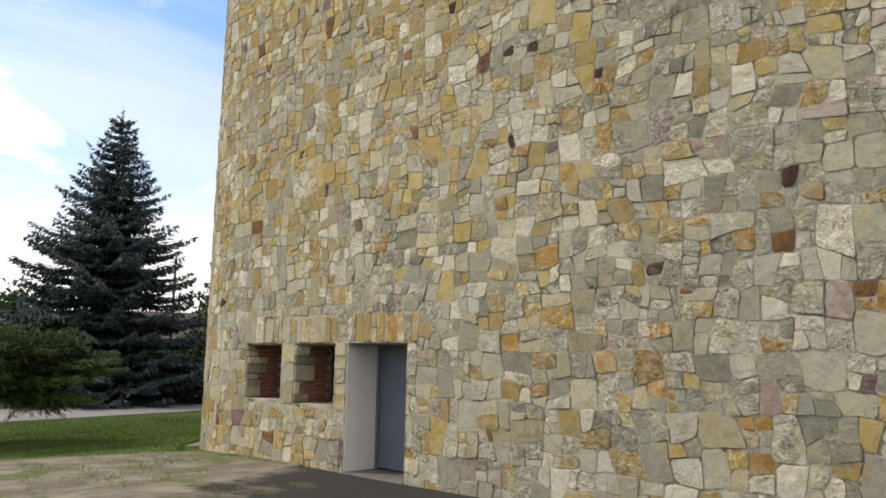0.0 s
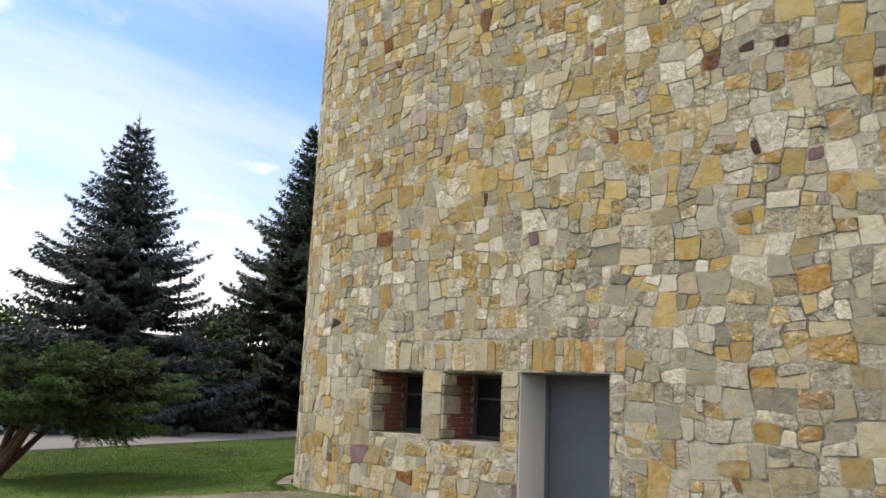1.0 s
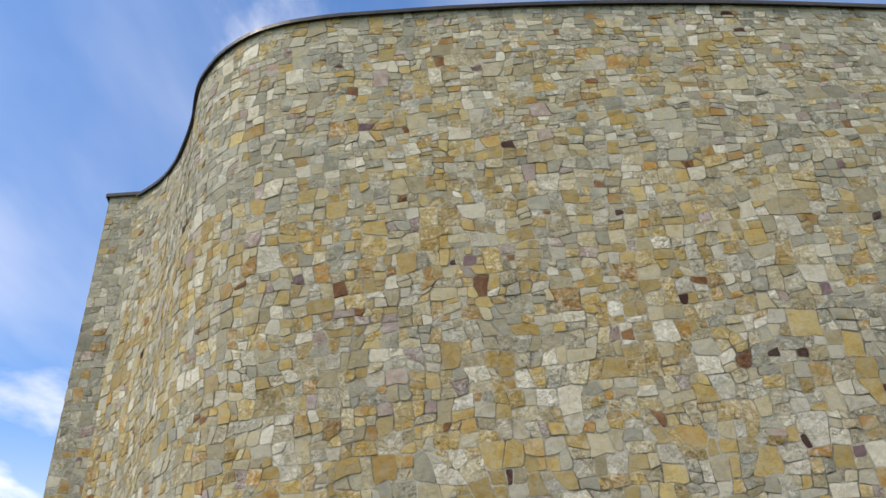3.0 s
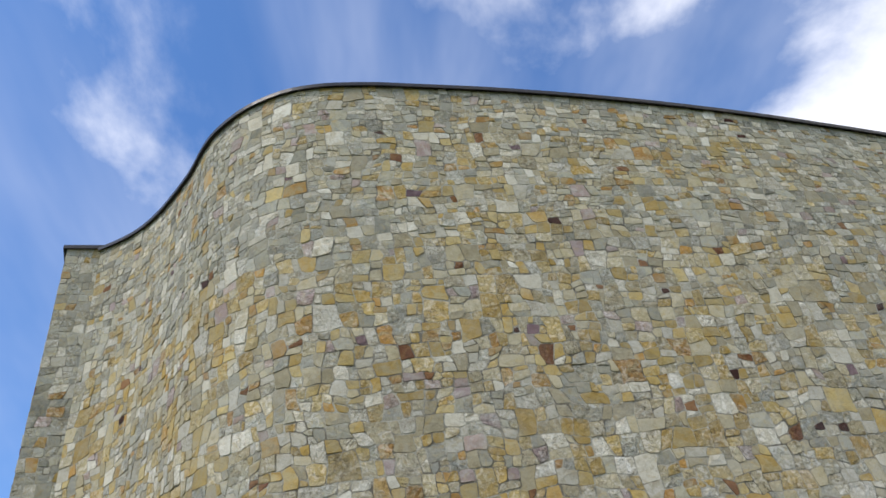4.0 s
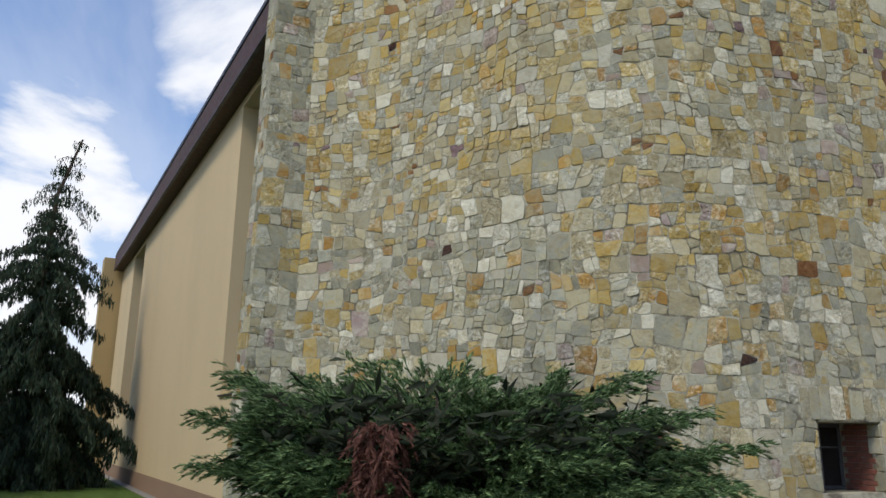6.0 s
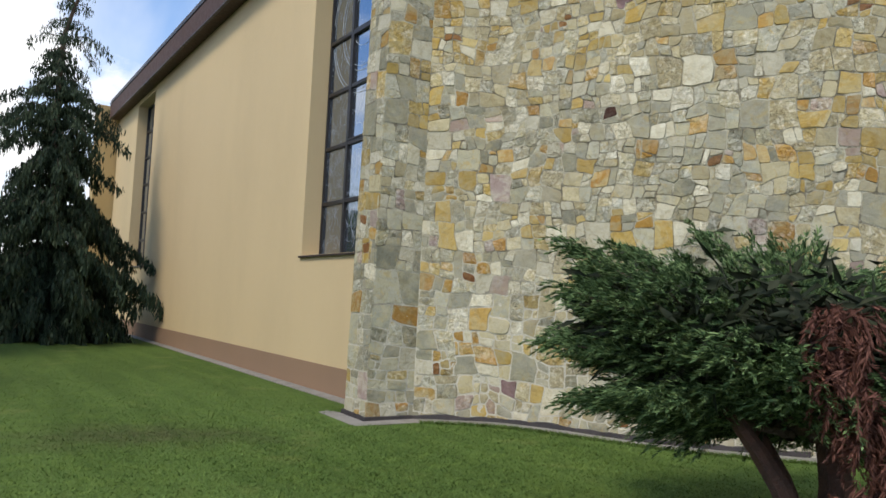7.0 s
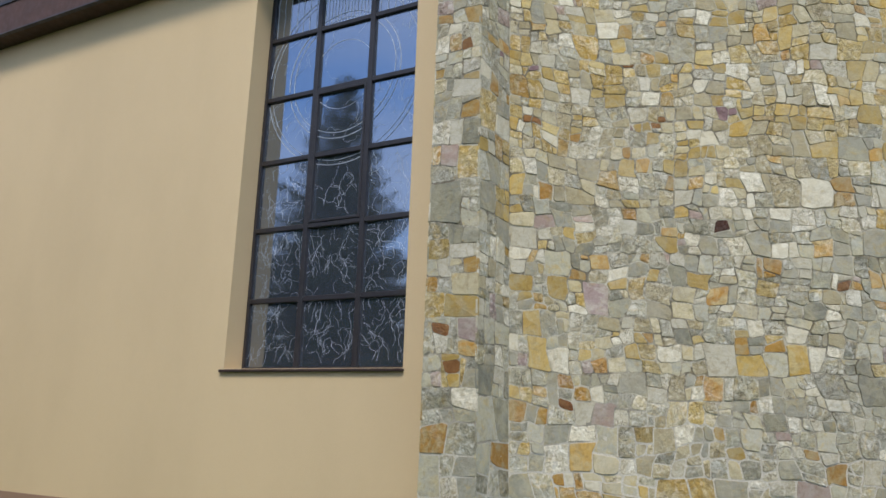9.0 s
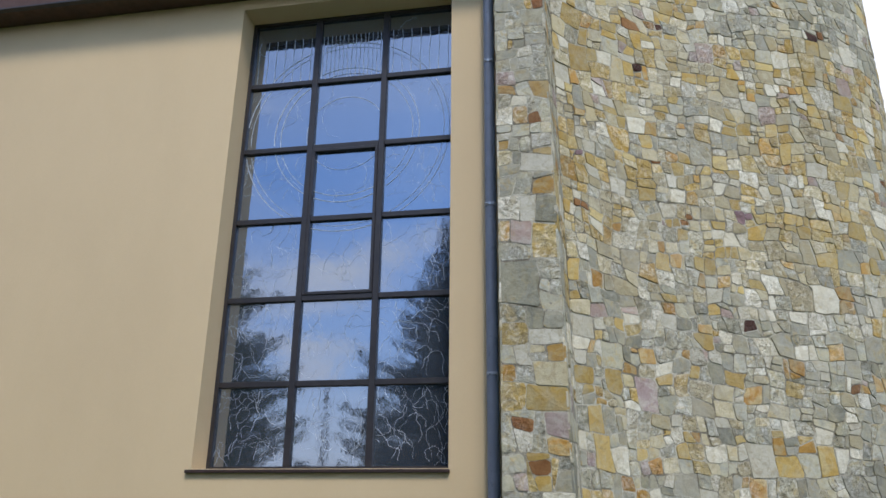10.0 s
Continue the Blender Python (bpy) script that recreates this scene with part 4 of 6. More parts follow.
def weeds():
    rng = random.Random(8)
    verts, faces = [], []
    spots = [(-12.6 + rng.gauss(0, 0.9), 5.6 + rng.gauss(0, 0.7)) for _ in range(26)] + [(-11.2 + rng.gauss(0, 1.2), 4.1 + rng.gauss(0, 0.9)) for _ in range(26)] \
        + [(FRONT.at(rng.uniform(9.5, 12.3), rng.uniform(0.06, 0.2))[:2]) for _ in range(10)] + [(CURVE.at(rng.uniform(0.2, 7), rng.uniform(0.1, 0.3))[:2]) for _ in range(14)]
    for x, y in spots:
        for _ in range(100):
            bx, by = x + rng.gauss(0, 0.22), y + rng.gauss(0, 0.10)
            a, h = rng.uniform(0, 6.28), rng.uniform(0.012, 0.035)
            z = ground_z(bx, by)
            b = len(verts)
            verts += [(bx - math.cos(a) * 0.008, by - math.sin(a) * 0.008, z), (bx + math.cos(a) * 0.008, by + math.sin(a) * 0.008, z), (bx + rng.gauss(0, 0.03), by + rng.gauss(0, 0.03), z + h)]
            faces.append((b, b + 1, b + 2))
    me = mesh_of("weeds", verts, faces, [WEED])
    tagged(new("weeds", me), "low weeds growing in tufts on the apron", "weeds", kind="stuff")


weeds()

# ---- the stone building: wall cores ----
Z_FOOT = -0.35
wall_front = wall_core("wall_front", FRONT, Z_FOOT, WALL_TOP, [WIN_A, WIN_B, DOORWAY], "tall rubble wall of yellow and grey sandstone")
wall_curve = wall_core("wall_curved", CURVE, Z_FOOT, WALL_TOP, [], "curving tall rubble wall of mixed sandstone")


def pillar_core():
    bm = bmesh.new()
    c = [PIL_IN, PIL_B, PIL_C, PIL_BACK]
    rings = [[bm.verts.new((*raised(p, z), z)) for p in c] for z in np.linspace(Z_FOOT, WALL_TOP, 30)]
    bm.faces.new(rings[0]), bm.faces.new(rings[-1])
    for lo, hi in zip(rings, rings[1:]):
        for i in range(4):
            bm.faces.new((lo[i], lo[(i + 1) % 4], hi[(i + 1) % 4], hi[i]))
    return tagged(part("wall_pier", bm, MORTAR, None), "square stone pier at the end of the curved wall", "wall", kind="structure")


wall_pier = pillar_core()


def closing_walls():
    """Plain walls behind the stone front that close the building."""
    bm = bmesh.new()
    box_into(bm, (-0.7, 8.4, Z_FOOT), (0.0, 30.0, WALL_TOP - 1.7))
    tagged(part("wall_east", bm, MORTAR, None), "plain side wall of the stone building", "wall", kind="structure")
    bm = bmesh.new()
    box_into(bm, (-18.4, 30.0, Z_FOOT), (0.0, 30.6, WALL_TOP - 1.7))
    tagged(part("wall_north", bm, MORTAR, None), "plain back wall of the stone building", "wall", kind="structure")
    bm = bmesh.new()
    pts = [FRONT.at(s, -0.3)[:2] for s in np.arange(0.2, FRONT.s[-1], 0.8)] + [CURVE.at(s, -0.3)[:2] for s in np.arange(0.0, CURVE.s[-1], 0.5)] + [(-18.0, 13.2), (-18.0, 30.2), (-0.3, 30.2)]
    lo, hi = [bm.verts.new((*p, WALL_TOP - 2.15)) for p in pts], [bm.verts.new((*p, WALL_TOP - 2.0)) for p in pts]
    bm.faces.new(lo), bm.faces.new(hi)
    for i in range(len(pts)):
        bm.faces.new((lo[i], lo[(i + 1) % len(pts)], hi[(i + 1) % len(pts)], hi[i]))
    bmesh.ops.triangulate(bm, faces=bm.faces[:])
    tagged(part("roof_deck", bm, ROOF, None), "flat roof deck behind the stone parapet", "roof", kind="structure")


closing_walls()


def strip_along(name, pts_out, profile, material, parent=None, fall=None):
    """Sweeps a closed profile (out, z) along plan steps given as (point, outward) pairs; fall(point) lifts or lowers each step."""
    bm = bmesh.new()
    rings = [[bm.verts.new((p[0] + n[0] * o, p[1] + n[1] * o, z + (fall(p) if fall else 0.0))) for o, z in profile] for p, n in pts_out]
    for r0, r1 in zip(rings, rings[1:]):
        for k in range(len(profile)):
            bm.faces.new((r0[k], r1[k], r1[(k + 1) % len(profile)], r0[(k + 1) % len(profile)]))
    bm.faces.new(rings[0]), bm.faces.new(rings[-1])
    return part(name, bm, material, parent)


def steps_of(line, z, s0=0.0, s1=None, step=0.2):
    s1 = line.s[-1] if s1 is None else s1
    return [(line.at(s, 0.0, z)[:2], (np.interp(s, line.s, line.n[:, 0]), np.interp(s, line.s, line.n[:, 1]))) for s in np.linspace(s0, s1, max(2, int((s1 - s0) / step)))]


def mitre(a, b, c):
    """The outward way at the corner b of the plan line a, b, c."""
    u, v = (Vector(b) - Vector(a)).normalized(), (Vector(c) - Vector(b)).normalized()
    n = Vector((-u.y, u.x)) + Vector((-v.y, v.x))
    n /= n.length_squared / 2
    return (n.x, n.y)


def pier_steps(z):
    a, b, c, d = (raised(p, z) for p in (PIL_IN, PIL_B, PIL_C, PIL_BACK))
    return [(a, (0.05, -1.0)), (b, mitre(a, b, c)), (c, mitre(b, c, d)), (d, (0.2, 1.0))]


foot_z = -0.14
top_pier, foot_pier = pier_steps(WALL_TOP), pier_steps(foot_z)
top_curve, foot_curve = steps_of(CURVE, WALL_TOP), steps_of(CURVE, foot_z)
inner_corner = (foot_curve[-1][0], mitre(CURVE.at(CURVE.s[-1] - 0.3, 0.0, foot_z)[:2], foot_curve[-1][0], foot_pier[1][0]))
cope = [(-0.72, WALL_TOP), (-0.72, WALL_TOP + 0.07), (0.085, WALL_TOP + 0.05), (0.085, WALL_TOP - 0.035), (0.066, WALL_TOP - 0.035), (0.066, WALL_TOP + 0.005)]
coping = strip_along("coping", steps_of(FRONT, WALL_TOP)[:-1] + top_curve, cope, FLASH, fall=lambda p: -crest_drop(p[0]))
tagged(coping, "dark sheet metal coping along the wall top", "coping", kind="structure")
cope_pier = [(-0.30, WALL_TOP + 0.004), (-0.30, WALL_TOP + 0.078), (0.085, WALL_TOP + 0.058), (0.085, WALL_TOP - 0.035), (0.066, WALL_TOP - 0.035), (0.066, WALL_TOP + 0.004)]
tagged(strip_along("coping", top_pier, cope_pier, FLASH), "dark sheet metal coping on the stone pier", "coping", kind="structure")

# the foot of the curved wall: a dark ragged bitumen strip over a flat, uneven concrete edging
def with_ground(p):
    return ground_z(p[0], p[1]) - foot_z + 0.012 * noise.noise(Vector((p[0] * 1.7, p[1] * 1.7, 1.0)))


def ragged_top(p):
    return with_ground(p) + 0.030 * noise.noise(Vector((p[0] * 4.3, p[1] * 4.3, 7.0)))


foot_fine = steps_of(CURVE, foot_z, step=0.07)
tagged(strip_along("foot_strip", foot_fine[34:-2] + [inner_corner] + foot_pier[1:], [(-0.02, foot_z - 0.1), (-0.02, foot_z + 0.085), (0.036, foot_z + 0.074), (0.062, foot_z - 0.1)], TAR, fall=ragged_top),
       "black bitumen strip along the wall's foot", "foot strip", kind="structure")
edging = [(0.03, foot_z - 0.2), (0.03, foot_z + 0.018), (0.33, foot_z + 0.004), (0.34, foot_z - 0.2)]
tagged(strip_along("foot_edging", foot_fine[30:-5] + [inner_corner] + foot_pier[1:3] + [(foot_pier[2][0], (-0.6, 1.2))], edging, CONCRETE, fall=with_ground), "flat concrete edging round the stone wall's foot", "edging", kind="structure")


THRESHOLD_HEAD_SHADE = plain("worn_concrete_and_head_shade", (0.10, 0.095, 0.088), (0.15, 0.14, 0.125), 4.0, 0.9, bump=0.5, dist=0.008)

# ---- doorway and the two small windows in the stone front ----
Y0 = 7.05


def doorway():
    d = empty("door_1", pose(-8.495, Y0, 0))
    tagged(d, "grey painted steel door set deep in plaster", "door", kind="structure")
    m = Matrix.Translation((8.495, -Y0, 0))

    def put(name, bm, mat, label=""):
        ob = part(name, bm, mat, d, label)
        ob.matrix_parent_inverse = d.matrix_world.inverted()
        return ob
    put("reveal", box((-9.172, Y0 + 0.012, 0.0), (-9.145, Y0 + 0.70, 1.97), bevel=0.004), REVEAL, "pale grey plastered door reveal")
    put("reveal", box((-7.829, Y0 + 0.03, 0.0), (-7.818, Y0 + 0.70, 1.97), bevel=0.004), REVEAL, "pale grey plastered door reveal")
    # Head takes the threshold's dark concrete: its shadow is put into the colour.
    put("shaded_reveal_head", box((-9.14, Y0 + 0.03, 1.945), (-7.85, Y0 + 0.70, 1.972)), THRESHOLD_HEAD_SHADE)
    put("threshold", box((-9.17, Y0 - 0.03, -0.1), (-7.82, Y0 + 0.72, 0.055), bevel=0.012), THRESHOLD_HEAD_SHADE, "worn concrete threshold")
    put("door_leaf", box((-9.09, Y0 + 0.635, 0.075), (-7.90, Y0 + 0.68, 1.90), bevel=0.004), DOOR)
    fr = bmesh.new()
    box_into(fr, (-9.143, Y0 + 0.60, 0.056), (-9.092, Y0 + 0.70, 1.944))
    box_into(fr, (-7.898, Y0 + 0.60, 0.056), (-7.847, Y0 + 0.70, 1.944))
    box_into(fr, (-9.092, Y0 + 0.60, 1.902), (-7.898, Y0 + 0.70, 1.944))
    put("door_frame", fr, DOOR)


doorway()

brick_mesh = None


def small_window(name, x0, x1, z0, z1, wide_bar):
    w = empty(name, pose((x0 + x1) / 2, Y0, z0))
    tagged(w, "small deep window with red brick sides and steel frame", "window", kind="structure")
    inv = w.matrix_world.inverted()

    def put(nm, bm, mat, label="", parent=None):
        ob = part(nm, bm, mat, parent or w, label)
        if parent is None:
            ob.matrix_parent_inverse = inv
        return ob
    yf = Y0 + 0.72
    put("sill", box((x0 - 0.01, Y0 + 0.006, z0 - 0.03), (x1 + 0.01, Y0 + 0.70, z0 + 0.004), bevel=0.01), MORTAR, "rough mortar sill")
    put("head", box((x0, Y0 + 0.04, z1 - 0.022), (x1, Y0 + 0.79, z1 + 0.003)), MORTAR)
    fr = bmesh.new()
    zb = z0 + 0.006
    for a, b in (((x0 + 0.02, zb), (x0 + 0.07, z1 - 0.024)), ((x1 - 0.07, zb), (x1 - 0.02, z1 - 0.024)), ((x0 + 0.071, zb), (x1 - 0.071, zb + 0.05)), ((x0 + 0.071, z1 - 0.075), (x1 - 0.071, z1 - 0.024))):
        box_into(fr, (a[0], yf, a[1]), (b[0], yf + 0.06, b[1]), bevel=0.004)
    xm = x0 + (x1 - x0) * wide_bar
    box_into(fr, (xm - 0.025, yf - 0.006, zb + 0.051), (xm + 0.025, yf + 0.055, z1 - 0.076), bevel=0.004)
    put("window_frame", fr, FRAME, "dark grey steel window frame")
    for a, b in ((x0 + 0.071, xm - 0.026), (xm + 0.026, x1 - 0.071)):
        put("bar", box((a, yf + 0.005, z0 + 0.58), (b, yf + 0.04, z0 + 0.605)), FRAME)
        pane = put("pane", box((a, yf + 0.02, zb + 0.051), (b, yf + 0.026, z1 - 0.076)), DARKPANE)
    # brick sides behind the first stones
    global brick_mesh
    if brick_mesh is None:
        brick_mesh = bpy.data.meshes.new("brick")
        bm = box((-0.03, -0.123, -0.0335), (0.03, 0.123, 0.0335), bevel=0.004)
        bm.to_mesh(brick_mesh)
        bm.free()
        brick_mesh.materials.append(BRICK)
    rng = random.Random(int(x0 * 10))
    for side, x in ((1, x0), (-1, x1)):
        row, z = 0, z0 + 0.04
        while z < z1 - 0.05:
            y = Y0 + (0.28 if row % 2 else 0.34)
            while y < Y0 + 0.66:
                ob = new("brick", brick_mesh)
                ob.matrix_world = Matrix.Translation((x + side * (rng.uniform(-0.022, -0.016)), y, z)) @ Matrix.Rotation(rng.uniform(-0.02, 0.02), 4, "Z")
                ob.parent = w
                ob.matrix_parent_inverse = inv
                y += 0.256
            z += 0.076
            row += 1
        # quoin stones next to the front
        z = z0 + 0.01
        while z < z1 - 0.08:
            h = min(rng.uniform(0.10, 0.30), z1 - 0.03 - z)
            dpt = rng.choice((0.10, 0.16, 0.22, 0.30, 0.38)) * rng.uniform(0.9, 1.1)
            put("quoin", box((x - 0.03, Y0 + 0.004, z + 0.006), (x + 0.03, Y0 + dpt, z + h - 0.006), Matrix.Translation((side * 0.002, 0, 0)), bevel=0.01), STONES[rng.choice(("cream", "grey", "ash", "white"))])
            z += h


FRAME = plain("frame_dark_grey", (0.055, 0.055, 0.058), (0.075, 0.074, 0.075), 6.0, 0.6, bump=0.05)
DARKPANE = plain("dim_pane", (0.012, 0.012, 0.013), (0.020, 0.019, 0.018), 3.0, 0.12, bump=0.02)
small_window("window_2", -12.00, -10.90, 1.02, 1.97, 0.62)
small_window("window_3", -10.53, -9.44, 1.00, 1.97, 0.52)


def dark_back_box():
    # Unseen closing box; the unlit room's darkness is put into its colour.
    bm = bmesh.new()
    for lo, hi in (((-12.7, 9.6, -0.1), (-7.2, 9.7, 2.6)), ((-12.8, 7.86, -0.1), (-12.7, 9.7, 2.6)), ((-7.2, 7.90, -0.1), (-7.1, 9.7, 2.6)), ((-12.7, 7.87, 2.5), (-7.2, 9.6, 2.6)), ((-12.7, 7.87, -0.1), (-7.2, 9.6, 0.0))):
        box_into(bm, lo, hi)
    tagged(part("dark_inner_box", bm, DARK_INSIDE, None), "unseen closing box behind the small windows, coloured dark for an unlit room", "room", kind="structure")


dark_back_box()

# ---- the plastered church wall ----
WIN_1, WIN_5 = (0.93, 4.28, 2.55, 9.60), (20.5, 23.85, 2.60, 9.60)
nave = Line([on_wall(s)[:2] for s in np.arange(-0.15, NAVE_END, 0.1)])
off0 = 0.15


def nave_wall():
    holes = [(h[0] + off0, h[1] + off0, h[2], h[3]) for h in (WIN_1, WIN_5)]
    ob = wall_core("wall_nave", nave, Z_FOOT, 9.86, holes, "smooth cream plaster wall of the church")
    ob.data.materials.clear()
    ob.data.materials.append(PLASTER)


nave_wall()
wall_frames = lambda a, b: [(on_wall(s)[:2], WALL_OUT) for s in (a, b)]
tagged(strip_along("plinth", wall_frames(-0.1, NAVE_END - 0.05), [(-0.02, -0.4), (-0.02, 0.345), (0.014, 0.341), (0.018, -0.4)], PLINTH), "brown plaster plinth band", "plinth", kind="structure")
tagged(strip_along("foot_edging", wall_frames(0.12, NAVE_END - 0.1), [(0.0, -0.4), (0.0, -0.185), (0.27, -0.200), (0.28, -0.4)], CONCRETE), "flat concrete strip along the plaster wall", "edging", kind="structure")

eave = empty("eave", Matrix.Translation(on_wall(12, 0.3, 9.8)))
tagged(eave, "brown sheet metal eave with dark boarded soffit", "eave", kind="structure")
for nm, prof, mt in (("fascia", [(0.41, 9.80), (0.45, 9.80), (0.45, 10.50), (0.41, 10.50)], FASCIA), ("drip_edge", [(0.35, 10.501), (0.478, 10.501), (0.478, 10.555), (0.35, 10.565)], FLASH),
                     ("soffit", [(-0.05, 9.78), (0.408, 9.80), (0.408, 9.84), (-0.05, 9.82)], SOFFIT), ("under_strip", [(0.37, 9.770), (0.463, 9.770), (0.463, 9.798), (0.37, 9.798)], FLASH)):
    ob = strip_along(nm, wall_frames(-0.1 if nm != "soffit" else 0.0, NAVE_END), prof, mt, eave)
    ob.matrix_parent_inverse = eave.matrix_world.inverted()


def nave_closing():
    bm = bmesh.new()
    a, b, c, d = on_wall(-0.1, 0.45, 10.54), on_wall(NAVE_END, 0.45, 10.54), on_wall(NAVE_END, -9.0, 12.8), on_wall(-0.1, -9.0, 12.8)
    lo = [bm.verts.new(p) for p in (a, b, c, d)]
    hi = [bm.verts.new(p + Vector((0, 0, 0.15))) for p in (a, b, c, d)]
    bm.faces.new(lo), bm.faces.new(hi)
    for i in range(4):
        bm.faces.new((lo[i], lo[(i + 1) % 4], hi[(i + 1) % 4], hi[i]))
    tagged(part("roof_nave", bm, ROOF, None), "low brown sheet roof of the church", "roof", kind="structure")
    bm = bmesh.new()
    pts = [on_wall(NAVE_END + 0.01, 0.0), on_wall(NAVE_END + 0.01, -9.0), on_wall(NAVE_END - 0.3, -9.0), on_wall(NAVE_END - 0.3, -0.71)]
    lo, hi = [bm.verts.new((p.x, p.y, Z_FOOT)) for p in pts], [bm.verts.new((p.x, p.y, 10.5)) for p in pts]
    bm.faces.new(lo), bm.faces.new(hi)
    for i in range(4):
        bm.faces.new((lo[i], lo[(i + 1) % 4], hi[(i + 1) % 4], hi[i]))
    tagged(part("wall_nave_end", bm, PLASTER, None), "plain end wall of the church", "wall", kind="structure")
    bm = bmesh.new()
    pts = [on_wall(NAVE_END + 0.1, 0.95), on_wall(NAVE_END + 1.1, 0.95), on_wall(NAVE_END + 1.1, -2.0), on_wall(NAVE_END + 0.1, -2.0)]
    lo, hi = [bm.verts.new((p.x, p.y, Z_FOOT)) for p in pts], [bm.verts.new((p.x, p.y, 10.45)) for p in pts]
    bm.faces.new(lo), bm.faces.new(hi)
    for i in range(4):
        bm.faces.new((lo[i], lo[(i + 1) % 4], hi[(i + 1) % 4], hi[i]))
    tagged(part("wall_end_fin", bm, PLASTER_END, None), "projecting ochre plaster wall end", "wall", kind="structure")
    # Unseen backing for the windows, its colour dark in place of an unlit inside.
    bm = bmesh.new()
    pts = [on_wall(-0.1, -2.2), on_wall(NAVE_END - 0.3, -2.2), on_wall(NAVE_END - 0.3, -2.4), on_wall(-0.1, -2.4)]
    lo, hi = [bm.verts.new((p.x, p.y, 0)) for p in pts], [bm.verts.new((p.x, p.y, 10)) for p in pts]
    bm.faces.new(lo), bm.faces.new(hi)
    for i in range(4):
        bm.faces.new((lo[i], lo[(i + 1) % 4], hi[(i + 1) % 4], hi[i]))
    tagged(part("dark_inner_wall", bm, DARK_INSIDE, None), "unseen wall behind the church windows, coloured dark for an unlit inside", "wall", kind="structure")


nave_closing()


def tall_window(name, s0, s1, z0, z1, leaded, seed):
    """A steel grid of three by six panes, deep in its opening, with a sheet metal sill."""
    base = on_wall(s0, 0, z0)
    rot = Matrix.Rotation(math.atan2(WALL_DIR.y, WALL_DIR.x), 4, "Z")
    m = Matrix.Translation(base) @ rot     # local x along the wall, y out of the building, z up
    w = empty(name, m)
    tagged(w, "tall church window, dark steel grid, mirroring leaded glass", "window", kind="structure")
    W, H, D = s1 - s0, z1 - z0, -0.45
    rng = random.Random(seed)
    fr = bmesh.new()
    t = 0.055
    xs, zs = [W * k / 3 for k in range(4)], [0.0, 1.14, 2.345, 3.55, 4.72, 5.87, H]
    box_into(fr, (0.0, D - 0.04, 0.0), (t, D + 0.05, H)), box_into(fr, (W - t, D - 0.04, 0.0), (W, D + 0.05, H))
    box_into(fr, (t, D - 0.04, 0.0), (W - t, D + 0.05, t)), box_into(fr, (t, D - 0.04, H - t), (W - t, D + 0.05, H))
    part("window_frame", fr, STEEL, w)
    for x in xs[1:3]:
        part("mullion", box((x - 0.045, D - 0.035, t), (x + 0.045, D + 0.055, H - t), bevel=0.006), STEEL, w)
    cols = [(t, xs[1] - 0.046), (xs[1] + 0.046, xs[2] - 0.046), (xs[2] + 0.046, W - t)]
    for z in zs[1:6]:
        for a, b in cols:
            part("glazing_bar", box((a, D - 0.03, z - 0.04), (b, D + 0.048, z + 0.04), bevel=0.006), STEEL, w)
    lights = [(t, zs[1] - 0.041)] + [(zs[i] + 0.041, zs[i + 1] - 0.041) for i in range(1, 5)] + [(zs[5] + 0.041, H - t)]
    vent = bmesh.new()     # the opening casement in the middle, two panes high
    (a, b), z2, z4 = cols[1], lights[2][0], lights[3][1]
    for lo, hi in (((a, z2), (a + 0.045, z4)), ((b - 0.045, z2), (b, z4)), ((a + 0.046, z2), (b - 0.046, z2 + 0.045)), ((a + 0.046, z4 - 0.045), (b - 0.046, z4))):
        box_into(vent, (lo[0], D - 0.01, lo[1]), (hi[0], D + 0.064, hi[1]), bevel=0.005)
    part("casement", vent, STEEL, w)
    cx, cz = W / 2 + 0.02, 4.95
    for ci, (a, b) in enumerate(cols):
        for li, (c, d) in enumerate(lights):
            pane = part("pane", box((a, D - 0.012, c), (b, D - 0.004, d)), GLASS, w)
            if not leaded:
                continue
            bm = bmesh.new()
            yl = D + 0.0

            def thread(pts, r):
                run = []
                for p in pts + [None]:
                    if p is not None and a + 0.01 < p[0] < b - 0.01 and c + 0.01 < p[1] < d - 0.01:
                        run.append((p[0], yl, p[1]))
                    else:
                        if len(run) > 1:
                            tube_into(bm, run, r, 3, False)
                        run = []
            for rad, r in ((1.60, 0.006), (1.52, 0.004), (1.14, 0.006), (1.04, 0.005), (0.62, 0.004)):
                thread([(cx + rad * math.cos(k * 0.045), cz + rad * math.sin(k * 0.045)) for k in range(141)], r)
            if li == 5:
                for k in range(15 if ci == 1 else 7):
                    x = a + (b - a) * (k + 0.5) / (15 if ci == 1 else 7)
                    thread([(x + rng.gauss(0, 0.006), c + 0.02 + (d - c - 0.3) * q / 6) for q in range(7)], 0.0045)
            for k in range((36, 40, 32, 20, 9, 3)[li] // (2 if ci == 1 and li > 1 else 1)):
                x, z, ang = rng.uniform(a, b), rng.uniform(c, d), rng.choice((1.57, 1.57, 1.57, 1.35, 1.8, 0.3))
                run = []
                for _ in range(rng.randint(10, 26)):
                    run.append((x, z))
                    ang += rng.gauss(0, 0.5)
                    x, z = x + 0.032 * math.cos(ang), z + 0.036 * math.sin(ang)
                thread(run, rng.uniform(0.0008, 0.0019))
            if len(bm.verts):
                part("leading", bm, LEAD_GLINT, pane, "raised lead lines, the sky's glint painted pale")
            else:
                bm.free()
    part("sill", box((-0.02, -0.44, -0.055), (W + 0.06, 0.06, -0.012), bevel=0.006), SILL, w, "dark brown sheet metal sill")


tall_window("window_1", *WIN_1, True, 4)
tall_window("window_4", *WIN_5, False, 9)


